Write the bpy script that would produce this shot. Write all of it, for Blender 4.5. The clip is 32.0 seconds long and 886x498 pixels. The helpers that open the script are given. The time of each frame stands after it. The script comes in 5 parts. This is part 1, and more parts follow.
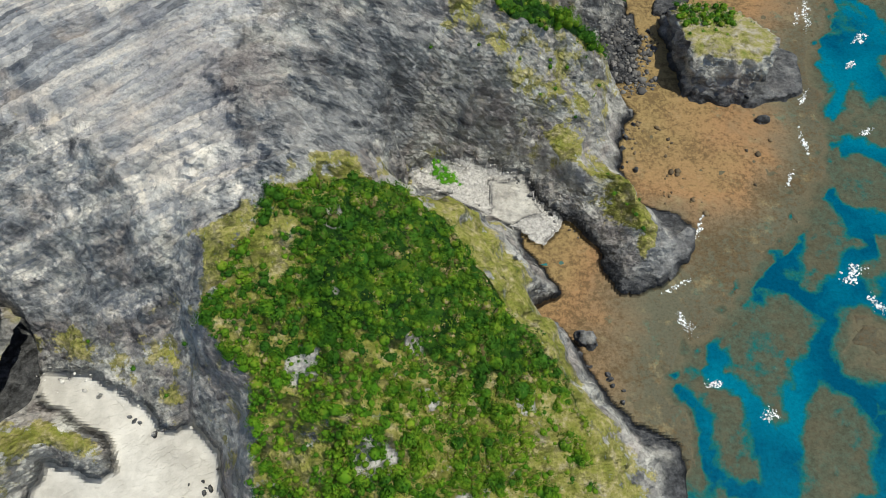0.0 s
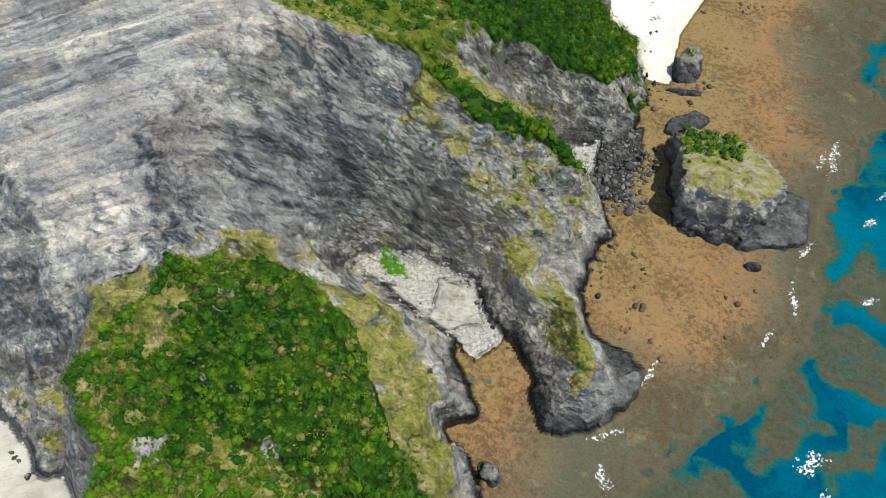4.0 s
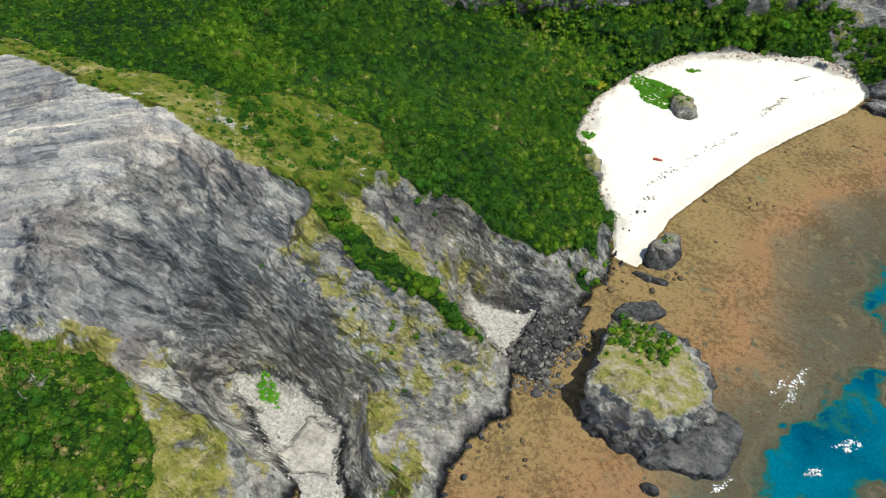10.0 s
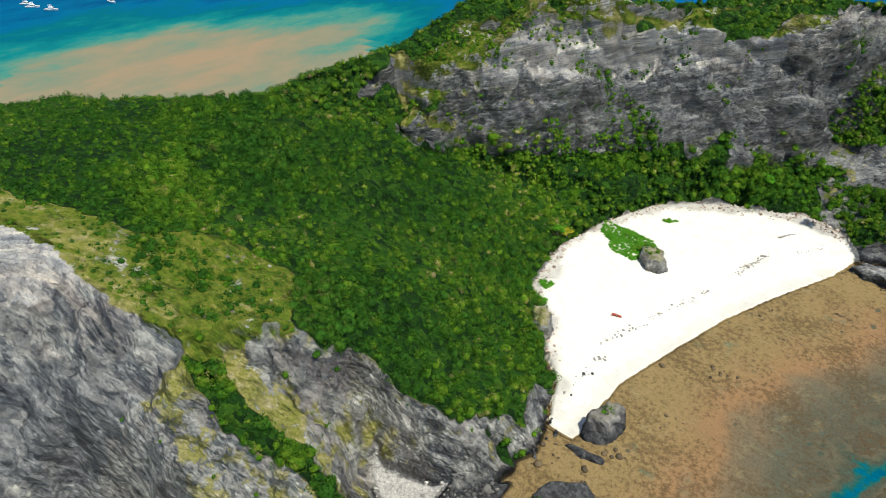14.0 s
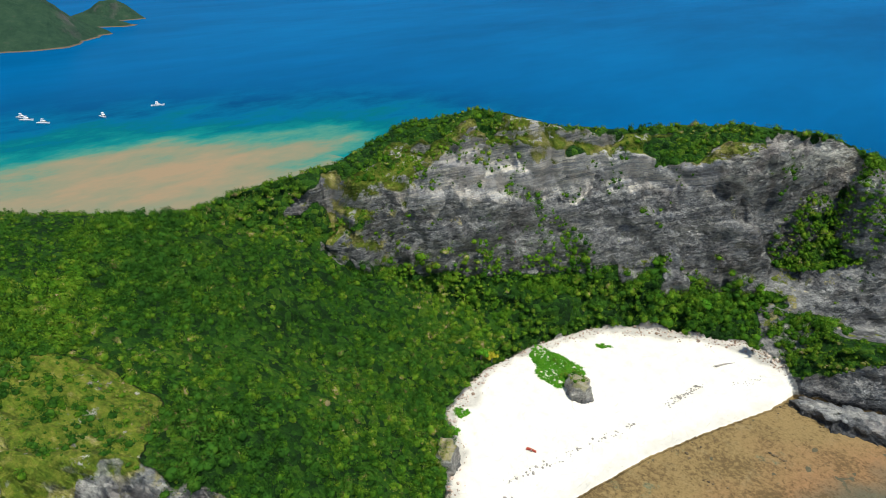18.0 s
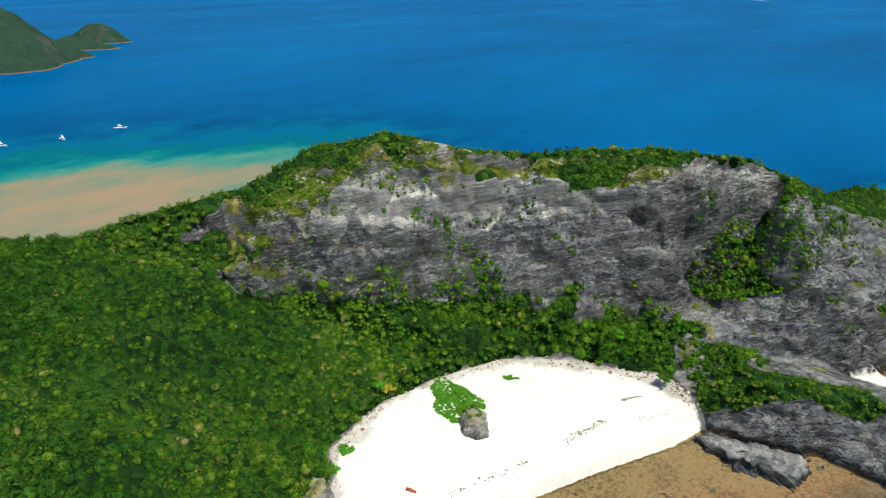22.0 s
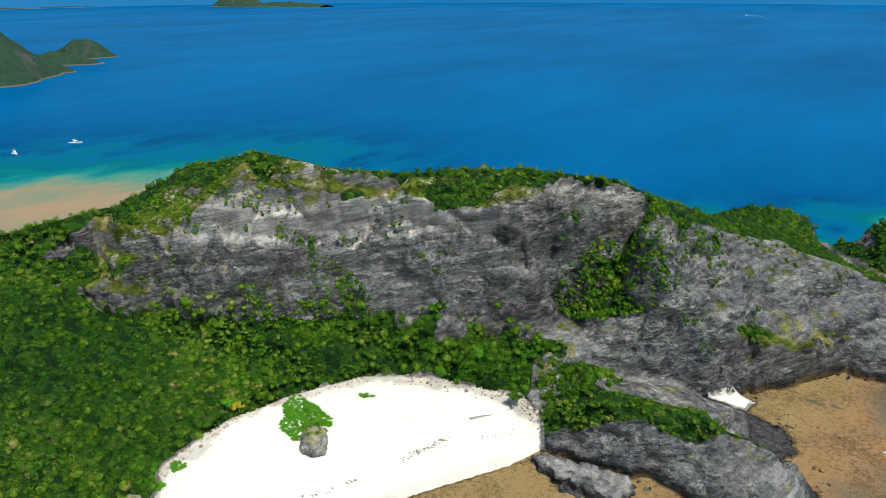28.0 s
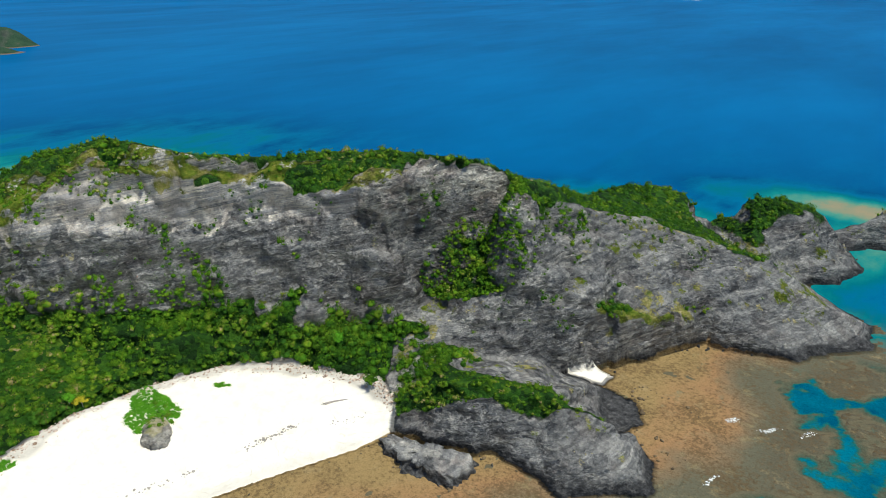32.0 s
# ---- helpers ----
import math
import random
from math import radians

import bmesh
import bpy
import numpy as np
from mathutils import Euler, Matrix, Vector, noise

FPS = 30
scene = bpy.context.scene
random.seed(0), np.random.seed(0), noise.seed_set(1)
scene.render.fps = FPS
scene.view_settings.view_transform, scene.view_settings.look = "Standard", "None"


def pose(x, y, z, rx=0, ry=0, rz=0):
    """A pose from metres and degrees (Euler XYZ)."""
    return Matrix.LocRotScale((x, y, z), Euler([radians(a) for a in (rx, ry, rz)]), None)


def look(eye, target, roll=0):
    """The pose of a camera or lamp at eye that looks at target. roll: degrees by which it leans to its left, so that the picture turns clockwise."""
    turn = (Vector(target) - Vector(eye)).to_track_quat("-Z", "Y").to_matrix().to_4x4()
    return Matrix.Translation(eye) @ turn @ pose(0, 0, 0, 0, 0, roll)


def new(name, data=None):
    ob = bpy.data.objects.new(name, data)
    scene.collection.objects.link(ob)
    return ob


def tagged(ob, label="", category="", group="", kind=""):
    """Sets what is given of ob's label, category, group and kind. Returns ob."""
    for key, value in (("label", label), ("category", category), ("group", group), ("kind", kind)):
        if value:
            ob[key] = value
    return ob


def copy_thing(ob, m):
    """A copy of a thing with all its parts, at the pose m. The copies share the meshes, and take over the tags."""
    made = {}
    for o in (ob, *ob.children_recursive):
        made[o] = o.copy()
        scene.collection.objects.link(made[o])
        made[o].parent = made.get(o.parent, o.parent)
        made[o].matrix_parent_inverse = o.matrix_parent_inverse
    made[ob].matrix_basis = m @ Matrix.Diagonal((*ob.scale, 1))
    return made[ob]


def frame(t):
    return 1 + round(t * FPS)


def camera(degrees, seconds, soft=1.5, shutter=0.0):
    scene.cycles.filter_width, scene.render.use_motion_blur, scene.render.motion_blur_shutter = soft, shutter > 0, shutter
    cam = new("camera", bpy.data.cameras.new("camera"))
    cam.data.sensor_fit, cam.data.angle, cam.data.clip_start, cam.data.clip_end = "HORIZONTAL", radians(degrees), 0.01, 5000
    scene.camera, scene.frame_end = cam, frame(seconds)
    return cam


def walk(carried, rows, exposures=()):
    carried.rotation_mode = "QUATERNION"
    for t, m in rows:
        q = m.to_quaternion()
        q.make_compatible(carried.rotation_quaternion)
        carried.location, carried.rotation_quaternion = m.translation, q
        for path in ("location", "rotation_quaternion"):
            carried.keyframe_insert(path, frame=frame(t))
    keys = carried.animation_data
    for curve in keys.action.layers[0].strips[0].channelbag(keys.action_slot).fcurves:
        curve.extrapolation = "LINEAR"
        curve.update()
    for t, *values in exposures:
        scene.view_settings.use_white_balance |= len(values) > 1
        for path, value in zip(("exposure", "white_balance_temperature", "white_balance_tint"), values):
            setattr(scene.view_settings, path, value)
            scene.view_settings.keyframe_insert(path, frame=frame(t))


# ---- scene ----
cam = camera(68.0, 32.0, soft=0.8)
PATH = [
    (0, (1.72, -0.206, 148.165), (1.638, 0.808, 146.443), -1.4),
    (0.5, (5.365, 2.414, 147.98), (5.26, 3.438, 146.266), -1.1),
    (1, (8.956, 5.009, 147.827), (8.823, 6.044, 146.121), -0.8),
    (1.5, (12.592, 7.571, 147.75), (12.431, 8.617, 146.054), -0.6),
    (2, (16.385, 10.085, 147.802), (16.196, 11.145, 146.116), -0.4),
    (2.5, (20.361, 12.585, 147.94), (20.142, 13.654, 146.264), -0.4),
    (3, (24.558, 15.139, 148.087), (24.306, 16.216, 146.42), -0.5),
    (3.5, (28.947, 17.696, 148.233), (28.659, 18.782, 146.578), -0.6),
    (5.5, (47.303, 27.482, 148.788), (46.862, 28.598, 147.188), -1.4),
    (6, (52.007, 29.923, 148.849), (51.532, 31.05, 147.266), -1.6),
    (6.5, (56.52, 32.351, 148.805), (56.008, 33.49, 147.243), -1.7),
    (7, (60.708, 34.703, 148.643), (60.153, 35.852, 147.103), -1.6),
    (7.5, (64.721, 37.095, 148.444), (64.126, 38.254, 146.927), -1.6),
    (8, (68.65, 39.587, 148.268), (68.018, 40.756, 146.774), -1.5),
    (8.5, (72.527, 42.262, 148.176), (71.857, 43.441, 146.705), -1.5),
    (9, (76.401, 45.149, 148.19), (75.693, 46.334, 146.743), -1.5),
    (9.5, (80.294, 48.348, 148.32), (79.552, 49.542, 146.897), -1.4),
    (10, (84.01, 51.724, 148.491), (83.232, 52.923, 147.091), -1.3),
    (10.5, (87.376, 55.265, 148.678), (86.56, 56.467, 147.304), -1.2),
    (11, (90.387, 59.107, 148.873), (89.536, 60.317, 147.527), -1.2),
    (11.5, (93.052, 63.326, 149.038), (92.17, 64.546, 147.722), -1.1),
    (12, (95.396, 67.765, 149.165), (94.489, 68.995, 147.876), -1.1),
    (12.5, (97.45, 72.332, 149.229), (96.517, 73.574, 147.969), -1.0),
    (13, (99.44, 76.902, 149.261), (98.482, 78.162, 148.039), -0.9),
    (13.5, (101.559, 81.349, 149.285), (100.577, 82.628, 148.103), -0.8),
    (14, (103.889, 85.55, 149.354), (102.879, 86.848, 148.217), -0.7),
    (14.5, (106.388, 89.383, 149.52), (105.35, 90.699, 148.428), -0.6),
    (16.5, (116.851, 102.953, 150.37), (115.737, 104.331, 149.443), -0.3),
    (17, (119.54, 106.173, 150.5), (118.416, 107.564, 149.605), -0.2),
    (17.5, (122.281, 109.41, 150.535), (121.151, 110.812, 149.665), -0.1),
    (18, (125.035, 112.874, 150.408), (123.902, 114.283, 149.552), -0.1),
    (18.5, (127.798, 116.676, 150.143), (126.662, 118.089, 149.298), -0.1),
    (19, (130.612, 120.832, 149.788), (129.473, 122.249, 148.954), -0.1),
    (19.5, (133.512, 125.104, 149.43), (132.37, 126.523, 148.605), -0.0),
    (20, (136.529, 129.306, 149.108), (135.384, 130.727, 148.287), -0.1),
    (20.5, (139.651, 133.343, 148.858), (138.505, 134.763, 148.039), -0.1),
    (21, (142.891, 137.163, 148.75), (141.744, 138.583, 147.933), -0.1),
    (21.5, (146.22, 140.716, 148.831), (145.07, 142.138, 148.022), -0.2),
    (22, (149.679, 144.033, 149.046), (148.523, 145.456, 148.248), -0.2),
    (22.5, (153.272, 147.085, 149.384), (152.11, 148.508, 148.594), -0.2),
    (23, (156.959, 149.882, 149.872), (155.788, 151.303, 149.091), -0.2),
    (23.5, (160.798, 152.485, 150.495), (159.62, 153.905, 149.723), -0.2),
    (24, (164.805, 154.972, 151.18), (163.624, 156.393, 150.415), -0.1),
    (24.5, (168.877, 157.469, 151.786), (167.693, 158.889, 151.023), -0.1),
    (25, (172.948, 160.103, 152.247), (171.766, 161.523, 151.482), -0.2),
    (25.5, (176.876, 162.996, 152.489), (175.694, 164.417, 151.722), -0.2),
    (27.5, (191.643, 175.812, 152.403), (190.459, 177.23, 151.639), -0.2),
    (28, (195.255, 179.121, 152.204), (194.071, 180.542, 151.441), -0.2),
    (28.5, (198.843, 182.489, 151.869), (197.665, 183.915, 151.108), -0.2),
    (29, (202.434, 185.847, 151.46), (201.265, 187.28, 150.7), -0.1),
    (29.5, (206.064, 189.168, 151.034), (204.903, 190.609, 150.275), -0.1),
    (30, (209.819, 192.448, 150.618), (208.667, 193.895, 149.858), -0.2),
    (30.5, (213.743, 195.69, 150.183), (212.605, 197.145, 149.415), -0.2),
    (31, (217.723, 198.855, 149.745), (216.597, 200.314, 148.968), -0.2),
    (31.5, (221.797, 201.978, 149.329), (220.69, 203.446, 148.542), -0.3),
    (32, (225.889, 205.127, 148.924), (224.808, 206.609, 148.128), -0.3),
]
walk(cam, [(t, look(eye, target, roll)) for t, eye, target, roll in PATH])


# ---- light ----
SUN_WAY = Vector((0.42, -0.06, 0.90)).normalized()      # towards the sun
world = bpy.data.worlds.new("sky")
scene.world = world
world.use_nodes = True
wn, wl = world.node_tree.nodes, world.node_tree.links
sky = wn.new("ShaderNodeTexSky")
sky.sky_type, sky.sun_disc = "NISHITA", False
sky.sun_elevation = math.asin(SUN_WAY.z)
sky.sun_rotation = math.atan2(SUN_WAY.x, SUN_WAY.y)
sky.air_density, sky.dust_density = 1.0, 0.6
wl.new(sky.outputs[0], wn["Background"].inputs[0])
wn["Background"].inputs[1].default_value = 0.135
lamp = bpy.data.lights.new("sun", "SUN")
lamp.energy, lamp.angle, lamp.color = 4.6, radians(0.5), (1.0, 0.975, 0.83)
new("sun", lamp).matrix_world = look(SUN_WAY * 400, (0, 0, 0))


# ---- materials ----
class Mat:
    """A node material with short helpers."""

    def __init__(self, name, rough=0.9, spec=0.2):
        self.m = bpy.data.materials.new(name)
        self.m.use_nodes = True
        self.n, self.l = self.m.node_tree.nodes, self.m.node_tree.links
        self.b = self.n["Principled BSDF"]
        self.b.inputs["Roughness"].default_value = rough
        self.b.inputs["Specular IOR Level"].default_value = spec

    def node(self, kind, **props):
        nd = self.n.new("ShaderNode" + kind)
        for k, v in props.items():
            setattr(nd, k, v)
        return nd

    def put(self, sock, v):
        if isinstance(v, (int, float, tuple)):
            sock.default_value = v if not isinstance(v, tuple) or len(v) != 3 or sock.type == "VECTOR" else (*v, 1)
        else:
            self.l.new(v, sock)
        return self

    def place(self):
        return self.node("NewGeometry").outputs["Position"]

    def island(self):
        return self.node("NewGeometry").outputs["Random Per Island"]

    def mapped(self, scale=(1, 1, 1), turn=(0, 0, 0), vec=None):
        mp = self.node("Mapping")
        mp.inputs["Scale"].default_value = scale
        mp.inputs["Rotation"].default_value = [radians(a) for a in turn]
        self.put(mp.inputs[0], vec or self.place())
        return mp.outputs[0]

    def noise(self, scale, detail=6, rough=0.6, vec=None, dist=0.0):
        nd = self.node("TexNoise")
        self.put(nd.inputs["Vector"], vec or self.place())
        for k, v in (("Scale", scale), ("Detail", detail), ("Roughness", rough), ("Distortion", dist)):
            nd.inputs[k].default_value = v
        return nd.outputs[0]

    def ramp(self, fac, stops):
        nd = self.node("ValToRGB")
        self.put(nd.inputs[0], fac)
        el = nd.color_ramp.elements
        while len(el) < len(stops):
            el.new(0.5)
        for e, (p, c) in zip(el, stops):
            e.position, e.color = p, ((*c, 1) if isinstance(c, tuple) else (c, c, c, 1))
        return nd.outputs[0]

    def mix(self, fac, a, b, mode="MIX"):
        nd = self.node("Mix", data_type="RGBA", blend_type=mode)
        self.put(nd.inputs[0], fac).put(nd.inputs[6], a).put(nd.inputs[7], b)
        return nd.outputs[2]

    def math(self, op, a, b=0.0, c=0.0, clamp=False):
        nd = self.node("Math", operation=op, use_clamp=clamp)
        self.put(nd.inputs[0], a).put(nd.inputs[1], b).put(nd.inputs[2], c)
        return nd.outputs[0]

    def attr(self, name):
        return self.node("Attribute", attribute_name=name)

    def bump(self, h, strength=0.5, dist=1.0):
        nd = self.node("Bump")
        nd.inputs["Strength"].default_value, nd.inputs["Distance"].default_value = strength, dist
        self.put(nd.inputs["Height"], h)
        self.l.new(nd.outputs[0], self.b.inputs["Normal"])
        return self

    def colour(self, c):
        self.put(self.b.inputs["Base Color"], c)
        return self


def strata_coords(M):
    """Bedding: the height across the beds, the run along them, and a stretched space for broken blocks."""
    p = M.node("SeparateXYZ"); M.put(p.inputs[0], M.place())
    x, y, z = p.outputs
    fold = M.math("MULTIPLY_ADD", M.noise(0.011, 2, 0.45), 5.0, -2.5)
    wave = M.math("MULTIPLY_ADD", M.noise(0.06, 3, 0.5), 1.8, -0.9)
    t = M.math("MINIMUM", M.math("MAXIMUM", M.math("ADD", x, 52.0), 0.0), 22.0)
    arch = M.math("MULTIPLY_ADD", M.math("MULTIPLY", t, t), 0.0087, M.math("MULTIPLY", M.math("MAXIMUM", M.math("ADD", x, 30.0), 0.0), 0.38))
    arch = M.math("MULTIPLY_ADD", M.math("MAXIMUM", x, 0.0), -0.12, arch)
    near = M.math("MULTIPLY_ADD", z, 0.35, M.math("MULTIPLY_ADD", x, -0.26, M.math("ADD", M.math("MULTIPLY_ADD", y, 0.30, -88.0), arch)))
    far = M.math("MULTIPLY_ADD", x, -0.22, z)
    side = M.math("MULTIPLY_ADD", y, -0.04, 9.4, clamp=True)
    c = M.math("ADD", M.math("MULTIPLY_ADD", M.math("SUBTRACT", near, far), side, far), M.math("ADD", fold, wave))
    u = M.math("MULTIPLY_ADD", x, 0.75, M.math("MULTIPLY", y, 0.66))
    cell = M.node("CombineXYZ")
    M.put(cell.inputs[0], M.math("MULTIPLY_ADD", z, 0.05, M.math("MULTIPLY", x, 0.11))).put(cell.inputs[1], M.math("MULTIPLY", y, 0.11)).put(cell.inputs[2], M.math("MULTIPLY", c, 0.24))
    return c, u, cell.outputs[0]


def beds(M, c, u, thick, length, seed):
    """One order of beds, broken into blocks: a tone for each block, and its relief, proud at the top and undercut below."""
    k = M.math("MULTIPLY_ADD", c, 1 / thick, seed * 3.7)
    row, part_ = M.math("FLOOR", k), M.math("FRACT", k)
    wr = M.node("TexWhiteNoise", noise_dimensions="1D"); M.put(wr.inputs["W"], row)
    v = M.math("FLOOR", M.math("MULTIPLY_ADD", u, 1 / length, M.math("MULTIPLY", wr.outputs["Value"], 9.0)))
    key = M.node("CombineXYZ"); M.put(key.inputs[0], row).put(key.inputs[1], v).put(key.inputs[2], seed * 1.3)
    wb = M.node("TexWhiteNoise", noise_dimensions="3D"); M.put(wb.inputs["Vector"], key.outputs[0])
    tone = M.math("MULTIPLY_ADD", wb.outputs["Value"], 0.55, M.math("MULTIPLY", wr.outputs["Value"], 0.45))
    return tone, M.math("MULTIPLY_ADD", tone, 0.75, M.math("MULTIPLY", M.math("POWER", part_, 0.7), 0.55))


def facets(M, vec, scale):
    """Broken rock: tilted flat faces, each with a tone of its own, and the cracks between them."""
    sc = M.mapped((scale, scale, scale), (0, 0, 0), vec)
    warp = M.node("VectorMath", operation="MULTIPLY_ADD")
    nz = M.node("TexNoise")
    nz.inputs["Scale"].default_value, nz.inputs["Detail"].default_value = 1.3, 5
    M.put(nz.inputs["Vector"], sc).put(warp.inputs[0], nz.outputs[1]).put(warp.inputs[1], (0.7, 0.7, 0.5)).put(warp.inputs[2], sc)
    vo = M.node("TexVoronoi")
    M.put(vo.inputs["Vector"], warp.outputs[0])
    off = M.node("VectorMath", operation="SUBTRACT"); M.put(off.inputs[0], warp.outputs[0]).put(off.inputs[1], vo.outputs["Position"])
    lean = M.node("VectorMath", operation="SUBTRACT"); M.put(lean.inputs[0], vo.outputs["Color"]).put(lean.inputs[1], (0.5, 0.5, 0.5))
    dot = M.node("VectorMath", operation="DOT_PRODUCT"); M.put(dot.inputs[0], off.outputs[0]).put(dot.inputs[1], lean.outputs[0])
    tone = M.node("SeparateColor"); M.put(tone.inputs[0], vo.outputs["Color"])
    return M.math("ADD", dot.outputs["Value"], M.math("MULTIPLY", tone.outputs[0], 0.35)), tone.outputs[1]


def rock_colours(M):
    """Pale banded, mid grey and dark schist, as three colours and a relief."""
    c, u, cv = strata_coords(M)
    fine = M.noise(0.42, 9, 0.7)
    grit = M.noise(1.6, 7, 0.75)
    blot = M.noise(0.085, 7, 0.62)
    ragged = M.math("ADD", c, M.math("MULTIPLY_ADD", M.noise(0.5, 5, 0.6), 0.7, -0.35))
    run = M.math("ADD", u, M.math("MULTIPLY_ADD", M.noise(0.3, 4, 0.6), 5.0, -2.5))
    ta, ha = beds(M, ragged, run, 3.1, 40.0, 1)
    tb, hb = beds(M, ragged, run, 1.05, 17.0, 2)
    tc, hc = beds(M, ragged, run, 0.40, 7.0, 3)
    f0, tone0 = facets(M, cv, 0.36)
    f1, tone1 = facets(M, cv, 0.9)
    f2, tone2 = facets(M, cv, 2.6)
    band = M.math("MULTIPLY_ADD", ta, 0.42, M.math("MULTIPLY_ADD", tb, 0.36, M.math("MULTIPLY", tc, 0.26)))
    band = M.math("ADD", band, M.math("MULTIPLY_ADD", fine, 0.22, -0.13))
    lump = M.math("ADD", M.math("MULTIPLY_ADD", fine, 0.7, -0.42), M.math("MULTIPLY_ADD", tone0, 0.24, M.math("MULTIPLY_ADD", tone1, 0.26, M.math("MULTIPLY_ADD", ta, 0.22, M.math("MULTIPLY_ADD", tb, 0.26, M.math("MULTIPLY", tc, 0.20))))))
    pale = M.ramp(band, [(0.20, (0.16, 0.165, 0.175)), (0.30, (0.31, 0.315, 0.325)), (0.40, (0.47, 0.46, 0.445)), (0.47, (0.62, 0.58, 0.52)), (0.54, (0.38, 0.375, 0.375)), (0.60, (0.68, 0.62, 0.54)), (0.72, (0.82, 0.76, 0.66))])
    pale = M.mix(M.ramp(blot, [(0.50, 0.0), (0.60, 0.35)]), pale, (0.56, 0.46, 0.37))
    pale = M.mix(M.ramp(M.noise(0.035, 7, 0.65), [(0.38, 0.5), (0.48, 0.0)]), pale, (0.24, 0.235, 0.245))
    pale = M.mix(M.ramp(fine, [(0.34, 0.6), (0.42, 0.0)]), pale, (0.13, 0.13, 0.135))
    mid = M.ramp(lump, [(0.12, (0.11, 0.11, 0.11)), (0.28, (0.26, 0.255, 0.235)), (0.44, (0.40, 0.388, 0.35)), (0.60, (0.51, 0.495, 0.44)), (0.82, (0.66, 0.635, 0.57))])
    mid = M.mix(M.ramp(M.noise(0.05, 6, 0.62), [(0.40, 0.55), (0.50, 0.0)]), mid, M.ramp(lump, [(0.2, (0.08, 0.08, 0.081)), (0.6, (0.19, 0.186, 0.178)), (0.9, (0.34, 0.33, 0.30))]))
    mid = M.mix(M.ramp(blot, [(0.46, 0.0), (0.58, 0.55)]), mid, M.mix(lump, (0.11, 0.088, 0.085), (0.36, 0.295, 0.275)))
    dark = M.ramp(lump, [(0.12, (0.058, 0.061, 0.066)), (0.30, (0.135, 0.138, 0.143)), (0.46, (0.215, 0.217, 0.216)), (0.62, (0.31, 0.307, 0.295)), (0.86, (0.48, 0.47, 0.44))])
    dark = M.mix(M.ramp(M.noise(0.045, 6, 0.6), [(0.52, 0.0), (0.66, 0.6)]), dark, M.ramp(lump, [(0.2, (0.07, 0.07, 0.072)), (0.6, (0.21, 0.205, 0.195)), (0.9, (0.38, 0.37, 0.35))]))
    dark = M.mix(M.ramp(blot, [(0.52, 0.0), (0.62, 0.45)]), dark, M.mix(lump, (0.06, 0.052, 0.05), (0.19, 0.165, 0.155)))
    relief = M.math("ADD", M.math("MULTIPLY_ADD", ha, 1.7, M.math("MULTIPLY_ADD", hb, 0.9, M.math("MULTIPLY", hc, 0.36))), M.math("MULTIPLY_ADD", fine, 0.7, M.math("MULTIPLY", grit, 0.16)))
    return pale, mid, dark, relief, M.math("MULTIPLY_ADD", f0, 22.0, M.math("MULTIPLY_ADD", f1, 9.0, M.math("MULTIPLY", f2, 3.6)))


def wet_foot(M, dry):
    """Rock blackened by the sea at its foot."""
    z = M.node("SeparateXYZ"); M.put(z.inputs[0], M.place())
    v = M.math("ADD", z.outputs[2], M.math("MULTIPLY_ADD", M.noise(0.12, 6, 0.65), 6.0, -2.4))
    black = M.ramp(M.noise(0.5, 9, 0.72), [(0.35, (0.026, 0.027, 0.029)), (0.52, (0.072, 0.073, 0.076)), (0.70, (0.16, 0.16, 0.16))])
    return M.mix(M.ramp(M.math("MULTIPLY", v, 0.1), [(0.22, 1.0), (0.42, 0.0)]), dry, black)


